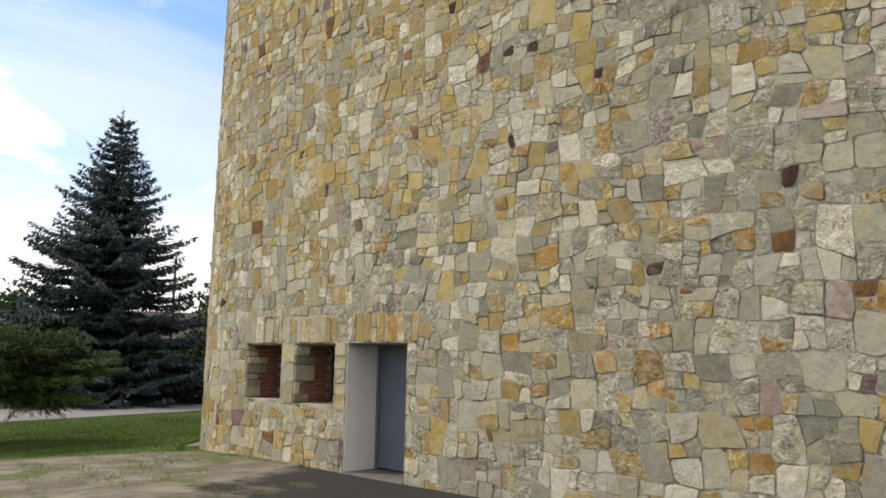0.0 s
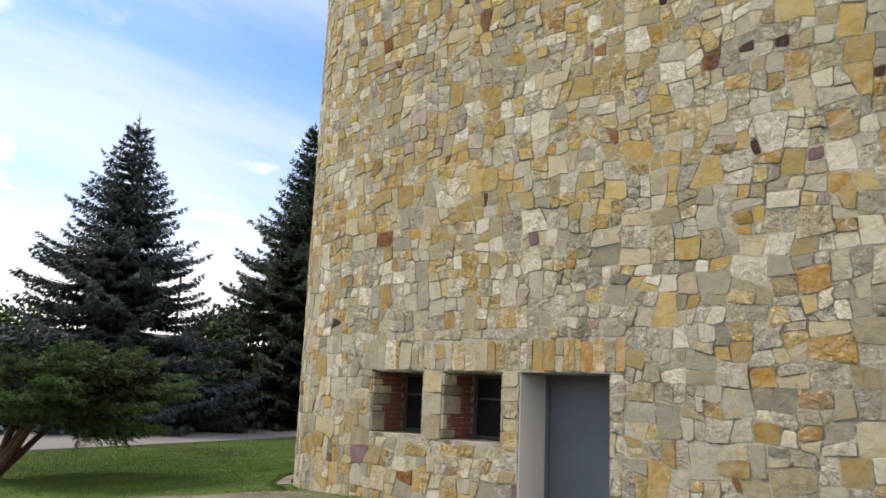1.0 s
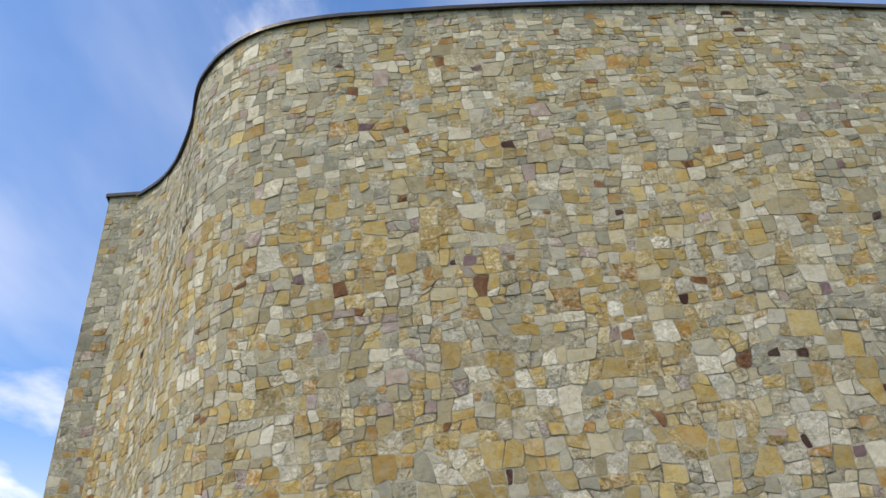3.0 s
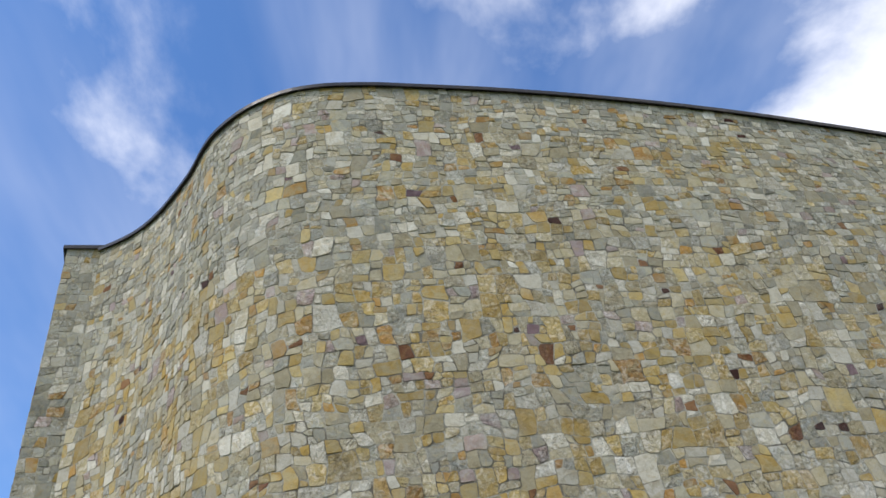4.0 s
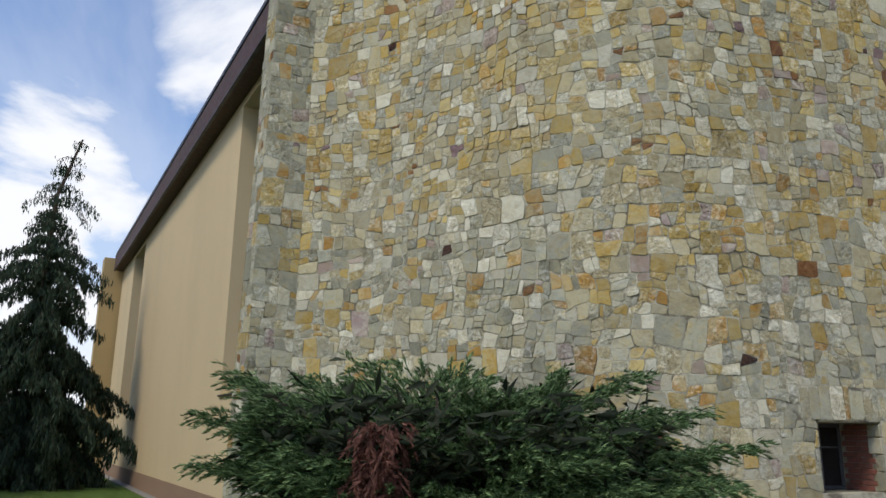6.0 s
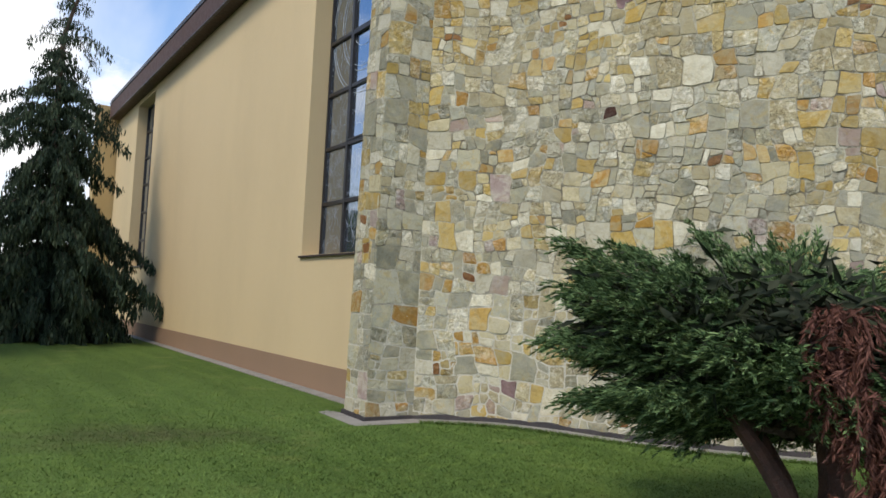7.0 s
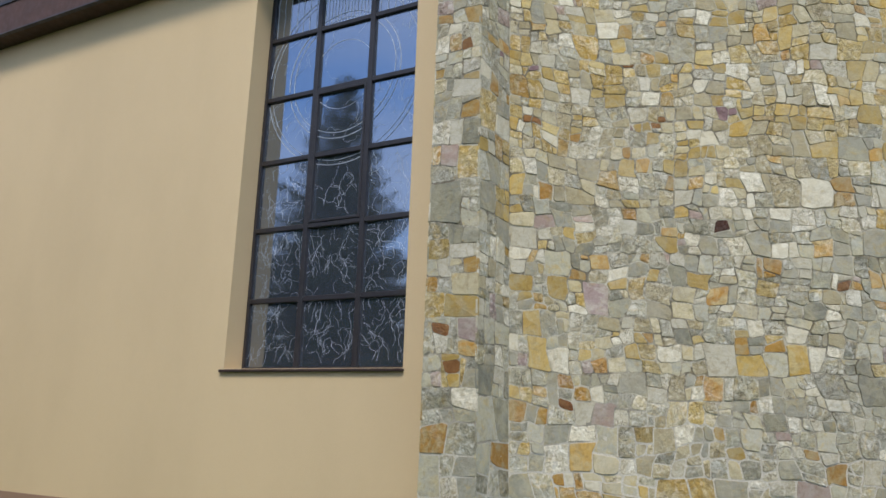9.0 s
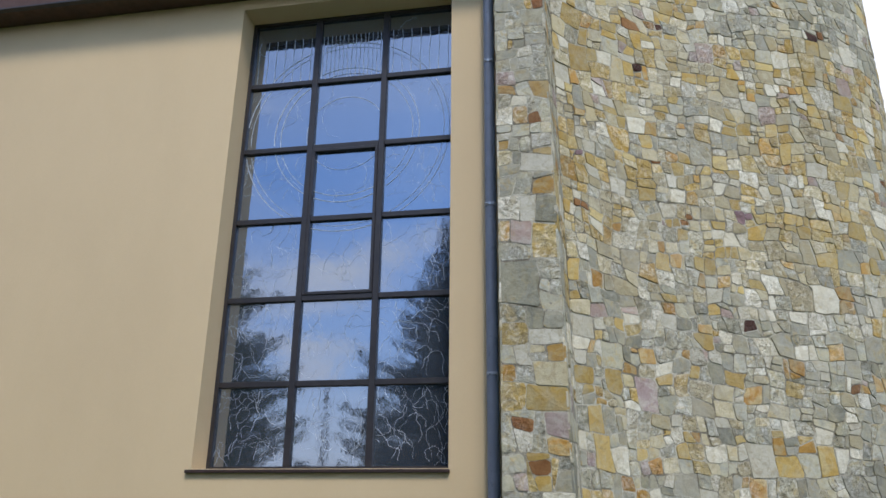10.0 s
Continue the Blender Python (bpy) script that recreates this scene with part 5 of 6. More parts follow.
def drainpipe():
    base = on_wall(0.36, 0.15, -0.1)
    d = empty("drainpipe", Matrix.Translation(base))
    tagged(d, "blue-grey steel rainwater pipe beside the pier", "drainpipe")
    part("pipe", tube([(0, 0, 0.0), (0, 0, 9.86)], 0.075, 16), PIPE, d)
    part("shoe", tube([(0, 0, 0.02), (0, 0, 0.55)], 0.088, 16), PIPE, d)
    for z in (2.0, 3.75, 6.0, 8.2):
        br = tube([(0, 0, z - 0.018), (0, 0, z + 0.018)], 0.083, 16)
        w = WALL_OUT * -1
        box_into(br, (0.0, -0.012, z - 0.012), (0.17, 0.012, z + 0.012), Matrix.Rotation(math.atan2(w.y, w.x), 4, "Z"))
        clip = part("bracket", br, ZINC, d, "zinc pipe bracket")
        for k in (-1, 1):
            part("bolt", tube([(WALL_OUT.x * 0.07 + WALL_DIR.x * 0.05 * k, WALL_OUT.y * 0.07 + WALL_DIR.y * 0.05 * k, z), (WALL_OUT.x * 0.10 + WALL_DIR.x * 0.05 * k, WALL_OUT.y * 0.10 + WALL_DIR.y * 0.05 * k, z)], 0.012, 6), ZINC, clip)


drainpipe()


# ---- trees ----
def blades(items, fold=0.35):
    """Leaf-like folded blades as arrays: items of point, way, side, length, width."""
    p = np.array([i[0] for i in items])
    d = np.array([i[1] for i in items])
    d /= np.linalg.norm(d, axis=1)[:, None]
    s = np.array([i[2] for i in items])
    s = s - d * np.sum(s * d, axis=1)[:, None]
    s /= np.linalg.norm(s, axis=1)[:, None] + 1e-9
    u = np.cross(d, s)
    ln, wd = np.array([i[3] for i in items])[:, None], np.array([i[4] for i in items])[:, None]
    mid = p + d * ln * 0.4
    v = np.stack([p, mid + s * wd * 0.5 - u * wd * fold, p + d * ln, mid - s * wd * 0.5 - u * wd * fold], 1).reshape(-1, 3)
    n = len(items)
    b = np.arange(n)[:, None] * 4
    f = np.concatenate([b + np.array([[0, 1, 2]]), b + np.array([[0, 2, 3]])], 1).reshape(-1, 3)
    return v, f


def crown_mesh(name, items, material, fold=0.35):
    v, f = blades(items, fold)
    me = bpy.data.meshes.new(name)
    me.vertices.add(len(v))
    me.vertices.foreach_set("co", v.ravel())
    me.loops.add(len(f) * 3)
    me.loops.foreach_set("vertex_index", f.ravel())
    me.polygons.add(len(f))
    me.polygons.foreach_set("loop_start", np.arange(0, len(f) * 3, 3))
    me.update(calc_edges=True)
    me.materials.append(material)
    return me


def spruce(name, x, y, height, radius, seed, material, label, low=0.25, droop=0.35, gap=0.36, full=1.0):
    rng = random.Random(seed)
    z0 = ground_z(x, y)
    t = empty(name, Matrix.Translation((x, y, z0)))
    tagged(t, label, "tree", group="")
    part("trunk", tube([(0, 0, -0.2), (0.03, 0, height * 0.5), (0, 0.02, height * 0.98)], [height * 0.017, height * 0.010, 0.015], 9), BARK, t)
    items, z = [], low
    limbs = bmesh.new()
    while z < height - 0.45:
        k = z / height
        reach = 0.92 * min(1.0, 1.22 * (1 - k) ** 1.04) * radius * rng.uniform(0.78, 1.12) + 0.06
        n = max(6, int((11 - 4 * k) * full))
        turn = rng.uniform(0, 6.28)
        for i in range(n):
            a = turn + 6.283 * i / n + rng.gauss(0, 0.14)
            ln = reach * rng.choice((0.66, 0.82, 0.95, 1.0, 1.06)) * rng.uniform(0.9, 1.06)
            ax = Vector((math.cos(a), math.sin(a), 0))
            rise = 0.22 * k ** 2 - droop * (1 - 0.7 * k)
            zb = z + rng.gauss(0, 0.055)
            steps = max(3, int(ln / 0.16))
            pts = [ax * (ln * q / steps) + Vector((0, 0, zb + ln * (rise * q / steps + 0.24 * (q / steps) ** 3))) for q in range(steps + 1)]
            if ln > 0.9:
                tube_into(limbs, [pts[0], pts[len(pts) // 2], pts[-1]], [0.035 * (1 - k) + 0.008, 0.018, 0.004], 4, False)
            side = Vector((-ax.y, ax.x, 0))
            for q in range(1, steps + 1):
                f = q / steps
                twig = (0.30 * ln * (1 - f) ** 0.8 * min(1.0, 0.35 + 1.8 * f) + 0.12) * rng.uniform(0.75, 1.2)
                for sgn in (-1, 1):
                    way = (ax * rng.uniform(0.75, 1.15) + side * sgn + Vector((0, 0, rng.uniform(-0.34, -0.02)))).normalized()
                    m = max(1, int(twig / 0.10))
                    for j in range(m):
                        p = pts[q] + way * (twig * (j + 0.3) / m) + Vector((0, 0, rng.gauss(0, 0.02)))
                        d = way + ax * rng.gauss(0.1, 0.35) + side * rng.gauss(0, 0.4) + Vector((0, 0, rng.uniform(-0.55, 0.12)))
                        items.append((p, d, (-way.y + rng.gauss(0, 0.25), way.x + rng.gauss(0, 0.25), rng.gauss(0, 0.45)), rng.uniform(0.18, 0.34) * (1.1 - 0.5 * k), rng.uniform(0.07, 0.13) * (1.1 - 0.4 * k)))
                for _ in range(5):
                    p = pts[q] + side * (rng.uniform(-0.7, 0.7) * twig) + ax * rng.gauss(0, 0.06)
                    items.append((p, ax * rng.uniform(0.1, 0.7) + side * rng.gauss(0, 0.4) + Vector((0, 0, rng.uniform(-1.0, -0.35))), (rng.gauss(0, 1), rng.gauss(0, 1), 0.1), rng.uniform(0.2, 0.36) * (1.1 - 0.6 * k), rng.uniform(0.07, 0.12) * (1.1 - 0.5 * k)))
            for _ in range(3):
                items.append((pts[-1], ax + Vector((rng.gauss(0, 0.3), rng.gauss(0, 0.3), rng.uniform(-0.1, 0.5))), side, rng.uniform(0.16, 0.32), 0.075))
        z += gap * rng.uniform(0.8, 1.2) * (1 - 0.45 * k)
    for i in range(14):
        a = rng.uniform(0, 6.28)
        items.append(((0, 0, height - rng.uniform(0, 0.7)), (math.cos(a) * 0.6, math.sin(a) * 0.6, 0.8), (0, 0, 1), 0.2, 0.05))
    items.append(((0, 0, height - 0.3), (0.02, 0, 1), (1, 0, 0), 0.55, 0.06))
    tagged(part("branchwork", limbs, BARK, t), kind="stuff")
    ob = new("crown", crown_mesh("crown", items, material))
    ob.parent = t
    return t


spruce("spruce", -33.2, 13.0, 12.75, 5.75, 21, SPRUCE_BLUE, "tall blue spruce with tiered branches beyond the drive", gap=0.54, full=1.85)
spruce("spruce", -33.0, 22.1, 15.1, 5.6, 34, SPRUCE_GREEN, "tall dark green spruce beyond the drive", gap=0.52, full=1.9)


def weeping_spruce(x, y, height, seed):
    rng = random.Random(seed)
    t = empty("weeping_spruce", Matrix.Translation((x, y, ground_z(x, y))))
    tagged(t, "dark weeping spruce with hanging curtains of twigs", "tree")
    lean = lambda z: 0.10 * math.sin(z * 0.5) + (0.22 * max(0, z - height * 0.78))
    part("trunk", tube([(lean(z), 0, z) for z in np.linspace(-0.2, height * 0.97, 12)], [0.22 * (1 - i / 12) + 0.02 for i in range(12)], 8), BARK, t)
    items, limbs, z = [], bmesh.new(), 0.5
    while z < height - 0.2:
        k = z / height
        reach = (0.15 + 3.5 * (1 - k) ** 0.90) * min(1.0, 0.8 + 2 * k) * (rng.uniform(0.55, 1.25) if k < 0.55 else rng.uniform(0.35, 1.6))
        n = max(3, int(13 - 10 * k))
        turn = rng.uniform(0, 6.28)
        for i in range(n):
            a = turn + 6.283 * i / n + rng.gauss(0, 0.25)
            ax, ln = Vector((math.cos(a), math.sin(a), 0)), reach * rng.uniform(0.6, 1.1)
            pts, steps = [], max(4, int(ln / 0.13))
            for q in range(steps + 1):
                f = q / steps
                pts.append(Vector((lean(z), 0, z)) + ax * ln * f + Vector((0, 0, ln * (0.45 * f - 0.75 * f * f))))
            tube_into(limbs, [pts[0], pts[len(pts) // 2], pts[-1]], [0.03 * (1 - k) + 0.01, 0.016, 0.004], 4, False)
            for q in range(1, steps + 1):
                p = pts[q]
                drop = rng.uniform(0.25, 0.75) * (0.20 + 0.80 * (1 - k)) * (1.5 if rng.random() < 0.15 else 1.0)
                for rep in range(11 if k < 0.55 else 9 if k < 0.75 else 6 if k < 0.9 else 3):
                    top = p + Vector((rng.gauss(0, 0.09), rng.gauss(0, 0.09), rng.gauss(0, 0.05)))
                    m = max(2, int(drop / 0.16))
                    for j in range(m):
                        b = top + Vector((rng.gauss(0, 0.025), rng.gauss(0, 0.025), -0.15 * j))
                        if b.z < 0.05:
                            break
                        items.append((b, (rng.gauss(0, 0.24), rng.gauss(0, 0.24), -1), (rng.gauss(0, 1), rng.gauss(0, 1), 0.1), rng.uniform(0.2, 0.34) * (1.12 - 0.5 * k), rng.uniform(0.05, 0.09) * (1.12 - 0.55 * k)))
        z += 0.40 * rng.uniform(0.8, 1.2) * (1 + 0.45 * k)
    tagged(part("branchwork", limbs, BARK, t), kind="stuff")
    ob = new("crown", crown_mesh("crown", items, WEEPING))
    ob.parent = t


weeping_spruce(-25.7, 29.6, 13.4, 12)


def juniper(x, y, seed):
    """A spreading juniper: leaning red-brown stems, flat boughs fanning out and up, nodding feathery sprays, one dead bough."""
    rng = random.Random(seed)
    z0 = ground_z(x, y)
    t = empty("juniper", Matrix.Translation((x, y, z0)))
    tagged(t, "spreading green juniper with feathery boughs and one dead red-brown bough", "shrub")
    east, north = Vector((0.947, -0.321, 0)), Vector((0.321, 0.947, 0))
    root = Vector((-0.67, -0.72, -0.1))
    for tip, r in (((0.15, 0.1, 1.30), 0.16), ((-0.85, 0.1, 1.35), 0.10), ((0.75, -0.1, 1.30), 0.09), ((-0.1, 0.8, 1.3), 0.08)):
        tip = Vector(tip)
        pts = [root.lerp(tip, f) + Vector((0.10 * math.sin(5 * f), 0.08 * math.cos(4 * f), 0.10 * math.sin(3 * f))) for f in np.linspace(0, 1, 7)]
        part("stem", tube(pts, [r * (1 - 0.6 * f) for f in np.linspace(0, 1, 7)], 7), BARK_RED, t, "twisted red-brown stem")
    items, dry, limbs = [], [], bmesh.new()
    up = Vector((0, 0, 1))

    def plume(p, d, ln, into, spikes, sag=0.25):
        d = d.normalized()
        s = d.cross(up)
        s = s.normalized() if s.length > 0.01 else Vector((1, 0, 0))
        u = s.cross(d)
        for q in range(spikes):
            f = q / spikes
            a = rng.uniform(0, 6.28)
            side = s * math.cos(a) + u * math.sin(a) * 0.5
            dd = d * rng.uniform(0.8, 1.2) + side * rng.uniform(0.3, 1.0) * (1.1 - 0.6 * f) - up * (sag * f)
            into.append((p + d * (ln * f) - up * (sag * ln * f * f), dd, (rng.gauss(0, 1), rng.gauss(0, 1), rng.gauss(0, 1)), rng.uniform(0.04, 0.08) * (1.2 - 0.4 * f), rng.uniform(0.009, 0.015)))

    def bough(u, v, z, wide, begin=0.22):
        """A flat bough that ends at u across, v behind, z up."""
        end = east * (u * 0.89 + 0.03) + north * (v * (0.96 if v > 1.2 else 0.88)) + up * (z - z0 - 0.07)
        start = Vector((rng.gauss(-0.1, 0.2), rng.gauss(0, 0.2), 1.0 + 0.12 * rng.random()))
        flat_way = (end - start)
        flat_way.z = 0
        mid = start.lerp(end, 0.55) + Vector((-flat_way.y, flat_way.x, 0)) * rng.gauss(0, 0.07) + up * (0.16 * (end.z - start.z) + 0.05)
        at = lambda f: start * (1 - f) ** 2 + mid * 2 * f * (1 - f) + end * f * f
        tube_into(limbs, [at(f) for f in (0, 0.33, 0.66, 0.95)], [0.035, 0.024, 0.014, 0.004], 4, False)
        steps = max(5, int((end - start).length / 0.10))
        for q in range(steps + 1):
            f = begin + (1 - begin) * q / steps
            p = at(f)
            way = (at(min(1.0, f + 0.04)) - at(f - 0.04)).normalized()
            side = way.cross(up).normalized()
            for sgn in (-1, 1):
                ln = 1.35 * wide * (min(1.0, 2.1 * (1 - f)) * min(1.0, 0.45 + f) * rng.uniform(0.5, 1.15) + 0.20)
                d = way * rng.uniform(0.7, 1.2) + side * (sgn * rng.uniform(0.55, 0.95)) + up * rng.uniform(-0.12, 0.30)
                d.normalize()
                m = max(1, int(ln / 0.085))
                for k in range(m):
                    c = p + d * (ln * (k + 0.2) / m) - up * (0.16 * ln * (k / m) ** 2)
                    for _ in range(2 if k % 2 else 1):
                        e = d + side * rng.gauss(0, 0.35) + way * rng.uniform(0.0, 0.6) + up * rng.uniform(-0.35, 0.28)
                        plume(c + Vector((rng.gauss(0, 0.03), rng.gauss(0, 0.03), rng.gauss(0, 0.025))), e, rng.uniform(0.07, 0.17), items, 13, 0.4)
        plume(end - way * 0.12, way + up * 0.1, rng.uniform(0.14, 0.26), items, 40, 0.5)

    for u, v, z, wide in ((-2.20, 0.2, 2.24, 0.5), (-2.28, -0.4, 1.88, 0.5), (-2.32, -0.2, 1.50, 0.5), (-1.75, -0.7, 1.22, 0.5), (-1.55, 0.7, 2.25, 0.5), (-0.80, 0.5, 2.34, 0.5), (-0.2, 0.2, 2.26, 0.45),
                          (0.10, 0.8, 2.22, 0.5), (0.95, 0.2, 2.25, 0.42), (1.80, 0.3, 2.31, 0.40), (1.75, -0.5, 1.96, 0.45), (2.35, 0.2, 1.98, 0.42), (2.62, -0.2, 1.70, 0.5), (2.25, -0.7, 1.42, 0.55), (1.9, -0.5, 1.15, 0.5),
                          (0.30, -1.2, 1.78, 0.5), (0.75, -1.4, 1.58, 0.55), (1.25, -1.2, 1.40, 0.55), (0.15, -1.5, 1.38, 0.5), (0.65, -1.4, 1.15, 0.5), (-1.25, -1.1, 1.62, 0.5), (-1.6, -0.7, 1.92, 0.5), (-1.25, -0.9, 1.28, 0.45),
                          (0.45, -0.8, 2.0, 0.5), (1.2, -0.8, 1.75, 0.5), (0.1, -1.6, 1.05, 0.45), (1.5, -0.9, 1.1, 0.5)):
        bough(u, v, z, wide)
        for _ in range(2):
            k = rng.uniform(0.70, 0.92)
            bough(u * k + rng.gauss(0, 0.22), v * k + rng.gauss(0, 0.22), 1.02 + (z - 1.02) * rng.uniform(0.58, 0.88), wide, 0.35)
    for u, v, z, wide in ((0.3, 2.65, 1.5, 0.5), (-0.5, 2.5, 1.85, 0.5), (1.0, 2.4, 1.7, 0.5), (0.0, 2.2, 0.85, 0.5), (-0.9, 2.0, 1.2, 0.5), (-1.75, 1.95, 1.55, 0.5), (-1.6, 1.85, 1.92, 0.5), (-1.1, 1.3, 2.26, 0.5),
                          (0.2, 1.5, 2.30, 0.5), (0.9, 1.3, 2.2, 0.5), (-0.8, 1.7, 0.80, 0.5), (0.9, 1.9, 0.85, 0.5), (1.7, 1.6, 1.3, 0.5), (1.8, 1.1, 1.9, 0.5), (-1.6, 1.0, 1.0, 0.5), (-1.0, 1.1, 0.78, 0.5),
                          (0.4, 1.9, 2.1, 0.5), (-0.3, 1.2, 0.75, 0.6), (0.6, 1.3, 0.7, 0.6), (-2.1, 0.8, 1.5, 0.5), (-1.8, 1.1, 2.1, 0.5), (-2.0, 0.4, 1.05, 0.5)):
        bough(u, v, z, wide)
        k = rng.uniform(0.70, 0.92)
        bough(u * k + rng.gauss(0, 0.2), v * k + rng.gauss(0, 0.2), 1.0 + (z - 1.0) * rng.uniform(0.72, 1.0), wide, 0.35)
    # Added near-black filling that blocks light and paints the crown's inner shade.
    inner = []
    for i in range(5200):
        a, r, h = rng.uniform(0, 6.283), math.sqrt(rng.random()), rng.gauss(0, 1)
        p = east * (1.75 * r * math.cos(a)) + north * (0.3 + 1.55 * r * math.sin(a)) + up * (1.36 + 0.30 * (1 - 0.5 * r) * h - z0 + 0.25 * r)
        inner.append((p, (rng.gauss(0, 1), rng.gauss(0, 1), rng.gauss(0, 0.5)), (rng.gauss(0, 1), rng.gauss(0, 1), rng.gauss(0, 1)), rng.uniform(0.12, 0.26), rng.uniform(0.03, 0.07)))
    ob = new("inner_sprays", crown_mesh("inner_sprays", inner, JUNIPER_SHADE))
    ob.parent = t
    tagged(ob, "added near-black twigs standing in for shade inside the crown")
    for i in range(520):
        h = rng.random()
        wave = 0.09 * math.sin(7.0 * h) + rng.choice((-0.13, 0.0, 0.12)) * (1.4 - h)
        p = east * (-0.52 + 0.30 * (1 - h) + wave + rng.gauss(0, 0.05)) + north * rng.gauss(-1.25 + 0.15 * h, 0.10) + up * (0.6 + 1.18 * h - z0)
        plume(p, Vector((rng.gauss(0, 0.6), rng.gauss(-0.2, 0.5), rng.uniform(-1.2, 0.1))), rng.uniform(0.06, 0.18), dry, 20, 0.6)
    dead = [east * (-0.3 - 0.42 * f) + north * (-0.4 - 0.75 * f) + up * (1.1 + 0.6 * math.sin(2.4 * f)) for f in np.linspace(0, 1, 6)]
    part("dead_bough", tube(dead, [0.05, 0.045, 0.04, 0.03, 0.02, 0.01], 6), BARK_RED, t, "dead red-brown bough")
    tagged(part("branchwork", limbs, BARK, t), kind="stuff")
    ob = new("crown", crown_mesh("crown", items, JUNIPER))
    ob.parent = t
    ob = new("dry_sprays", crown_mesh("dry_sprays", dry, JUNIPER_DEAD))
    ob.parent = t
    tagged(ob, "dry red-brown dead sprays")


juniper(-17.95, 4.6, 77)


def leafy_tree(x, y, height, spread_r, seed, name="leafy_tree"):
    rng = random.Random(seed)
    t = empty(name, Matrix.Translation((x, y, ground_z(x, y))))
    tagged(t, "broad green deciduous tree in the distance", "tree", group="distant trees")
    limbs = bmesh.new()
    part("trunk", tube([(0, 0, -0.2), (0.1, 0, height * 0.35), (0.0, 0.1, height * 0.7)], [height * 0.022, height * 0.015, 0.04], 7), BARK, t)
    items = []
    for i in range(26):
        a, el = rng.uniform(0, 6.28), rng.uniform(-0.25, 1.35)
        r = spread_r * rng.uniform(0.55, 1.0)
        c = Vector((math.cos(a) * math.cos(el) * r, math.sin(a) * math.cos(el) * r, height * 0.55 + math.sin(el) * height * 0.36))
        tube_into(limbs, [(0, 0, height * rng.uniform(0.22, 0.5)), c * 0.6 + Vector((0, 0, height * 0.2)), c], [0.09, 0.05, 0.015], 4, False)
        for _ in range(150):
            v = Vector((rng.gauss(0, 1), rng.gauss(0, 1), rng.gauss(0, 0.7)))
            p = c + v * (spread_r * 0.21)
            items.append((p, (rng.gauss(0, 1), rng.gauss(0, 1), rng.gauss(-0.3, 0.7)), (rng.gauss(0, 1), rng.gauss(0, 1), rng.gauss(0, 1)), rng.uniform(0.2, 0.42), rng.uniform(0.14, 0.28)))
    tagged(part("branchwork", limbs, BARK, t), kind="stuff")
    ob = new("crown", crown_mesh("crown", items, LEAVES, 0.15))
    ob.parent = t
    return t


first = leafy_tree(-44.0, 26.0, 6.5, 3.2, 3)
second = leafy_tree(-49.0, 15.5, 5.4, 3.8, 6)
rng = random.Random(41)
for px, py, sc in ((-40.0, 23.5, 0.55), (-47, 33, 0.75), (-40, 40, 0.8), (-36, 52, 0.9), (-52, 6, 0.62), (-50, -6, 0.8), (-44, -18, 1.0), (-56, 22, 0.7), (-57, 44, 1.0), (-62, -2, 0.8), (-56, 13, 0.6),
                   (-40, 30.5, 0.6), (-42.5, 12.0, 0.42), (-43, 17.5, 0.42), (-41, 8, 0.36), (-39, 27, 0.45), (-43.5, 34.5, 1.45), (-47.5, 40.0, 1.6), (-39.5, 39.5, 1.3)):
    src = rng.choice((first, second))
    copy_thing(src, Matrix.Translation((px, py, ground_z(px, py))) @ Matrix.Rotation(rng.uniform(0, 6.28), 4, "Z") @ Matrix.Scale(sc, 4))


def shrub(x, y, size, seed):
    """A dense dark bush, leaves down to the ground."""
    rng = random.Random(seed)
    t = empty("shrub", Matrix.Translation((x, y, ground_z(x, y))))
    tagged(t, "dense dark green bush beneath the spruces", "shrub", group="bushes under the trees")
    part("stem", tube([(0, 0, -0.1), (0.05, 0, size * 0.6)], [0.06, 0.02], 6), BARK, t)
    items = []
    for i in range(46):
        a, h, r = rng.uniform(0, 6.28), rng.random(), rng.uniform(0.2, 1.0)
        c = Vector((math.cos(a) * r * size * 0.75, math.sin(a) * r * size * 0.75, 0.15 + h * size * (1.0 - 0.35 * r)))
        for _ in range(75):
            p = c + Vector((rng.gauss(0, 0.26), rng.gauss(0, 0.26), rng.gauss(0, 0.2)))
            if p.z > 0.02:
                items.append((p, (rng.gauss(0, 1), rng.gauss(0, 1), rng.gauss(0.1, 0.8)), (rng.gauss(0, 1), rng.gauss(0, 1), rng.gauss(0, 1)), rng.uniform(0.14, 0.28), rng.uniform(0.09, 0.16)))
    ob = new("crown", crown_mesh("crown", items, SHRUB, 0.15))
    ob.parent = t
    return t


bush = shrub(-36.5, 15.6, 2.3, 15)
rng = random.Random(19)
for px, py, sc in ((-38.5, 18.5, 1.0), (-37.0, 9.0, 0.9), (-39.0, 6.5, 1.1), (-38.2, 12.6, 1.0), (-39.5, 22.0, 1.1), (-38.8, 25.5, 1.0), (-41.5, 28.8, 1.2), (-41.0, 3.2, 1.1), (-43.0, 15.8, 1.25), (-44.0, 20.5, 1.35), (-45.0, 10.0, 1.3),
                   (-44.5, 5.0, 1.3), (-47.0, 26.0, 1.5), (-43.5, -0.5, 1.2), (-46.5, -4.0, 1.3)):
    copy_thing(bush, Matrix.Translation((px, py, ground_z(px, py))) @ Matrix.Rotation(rng.uniform(0, 6.28), 4, "Z") @ Matrix.Scale(sc, 4))


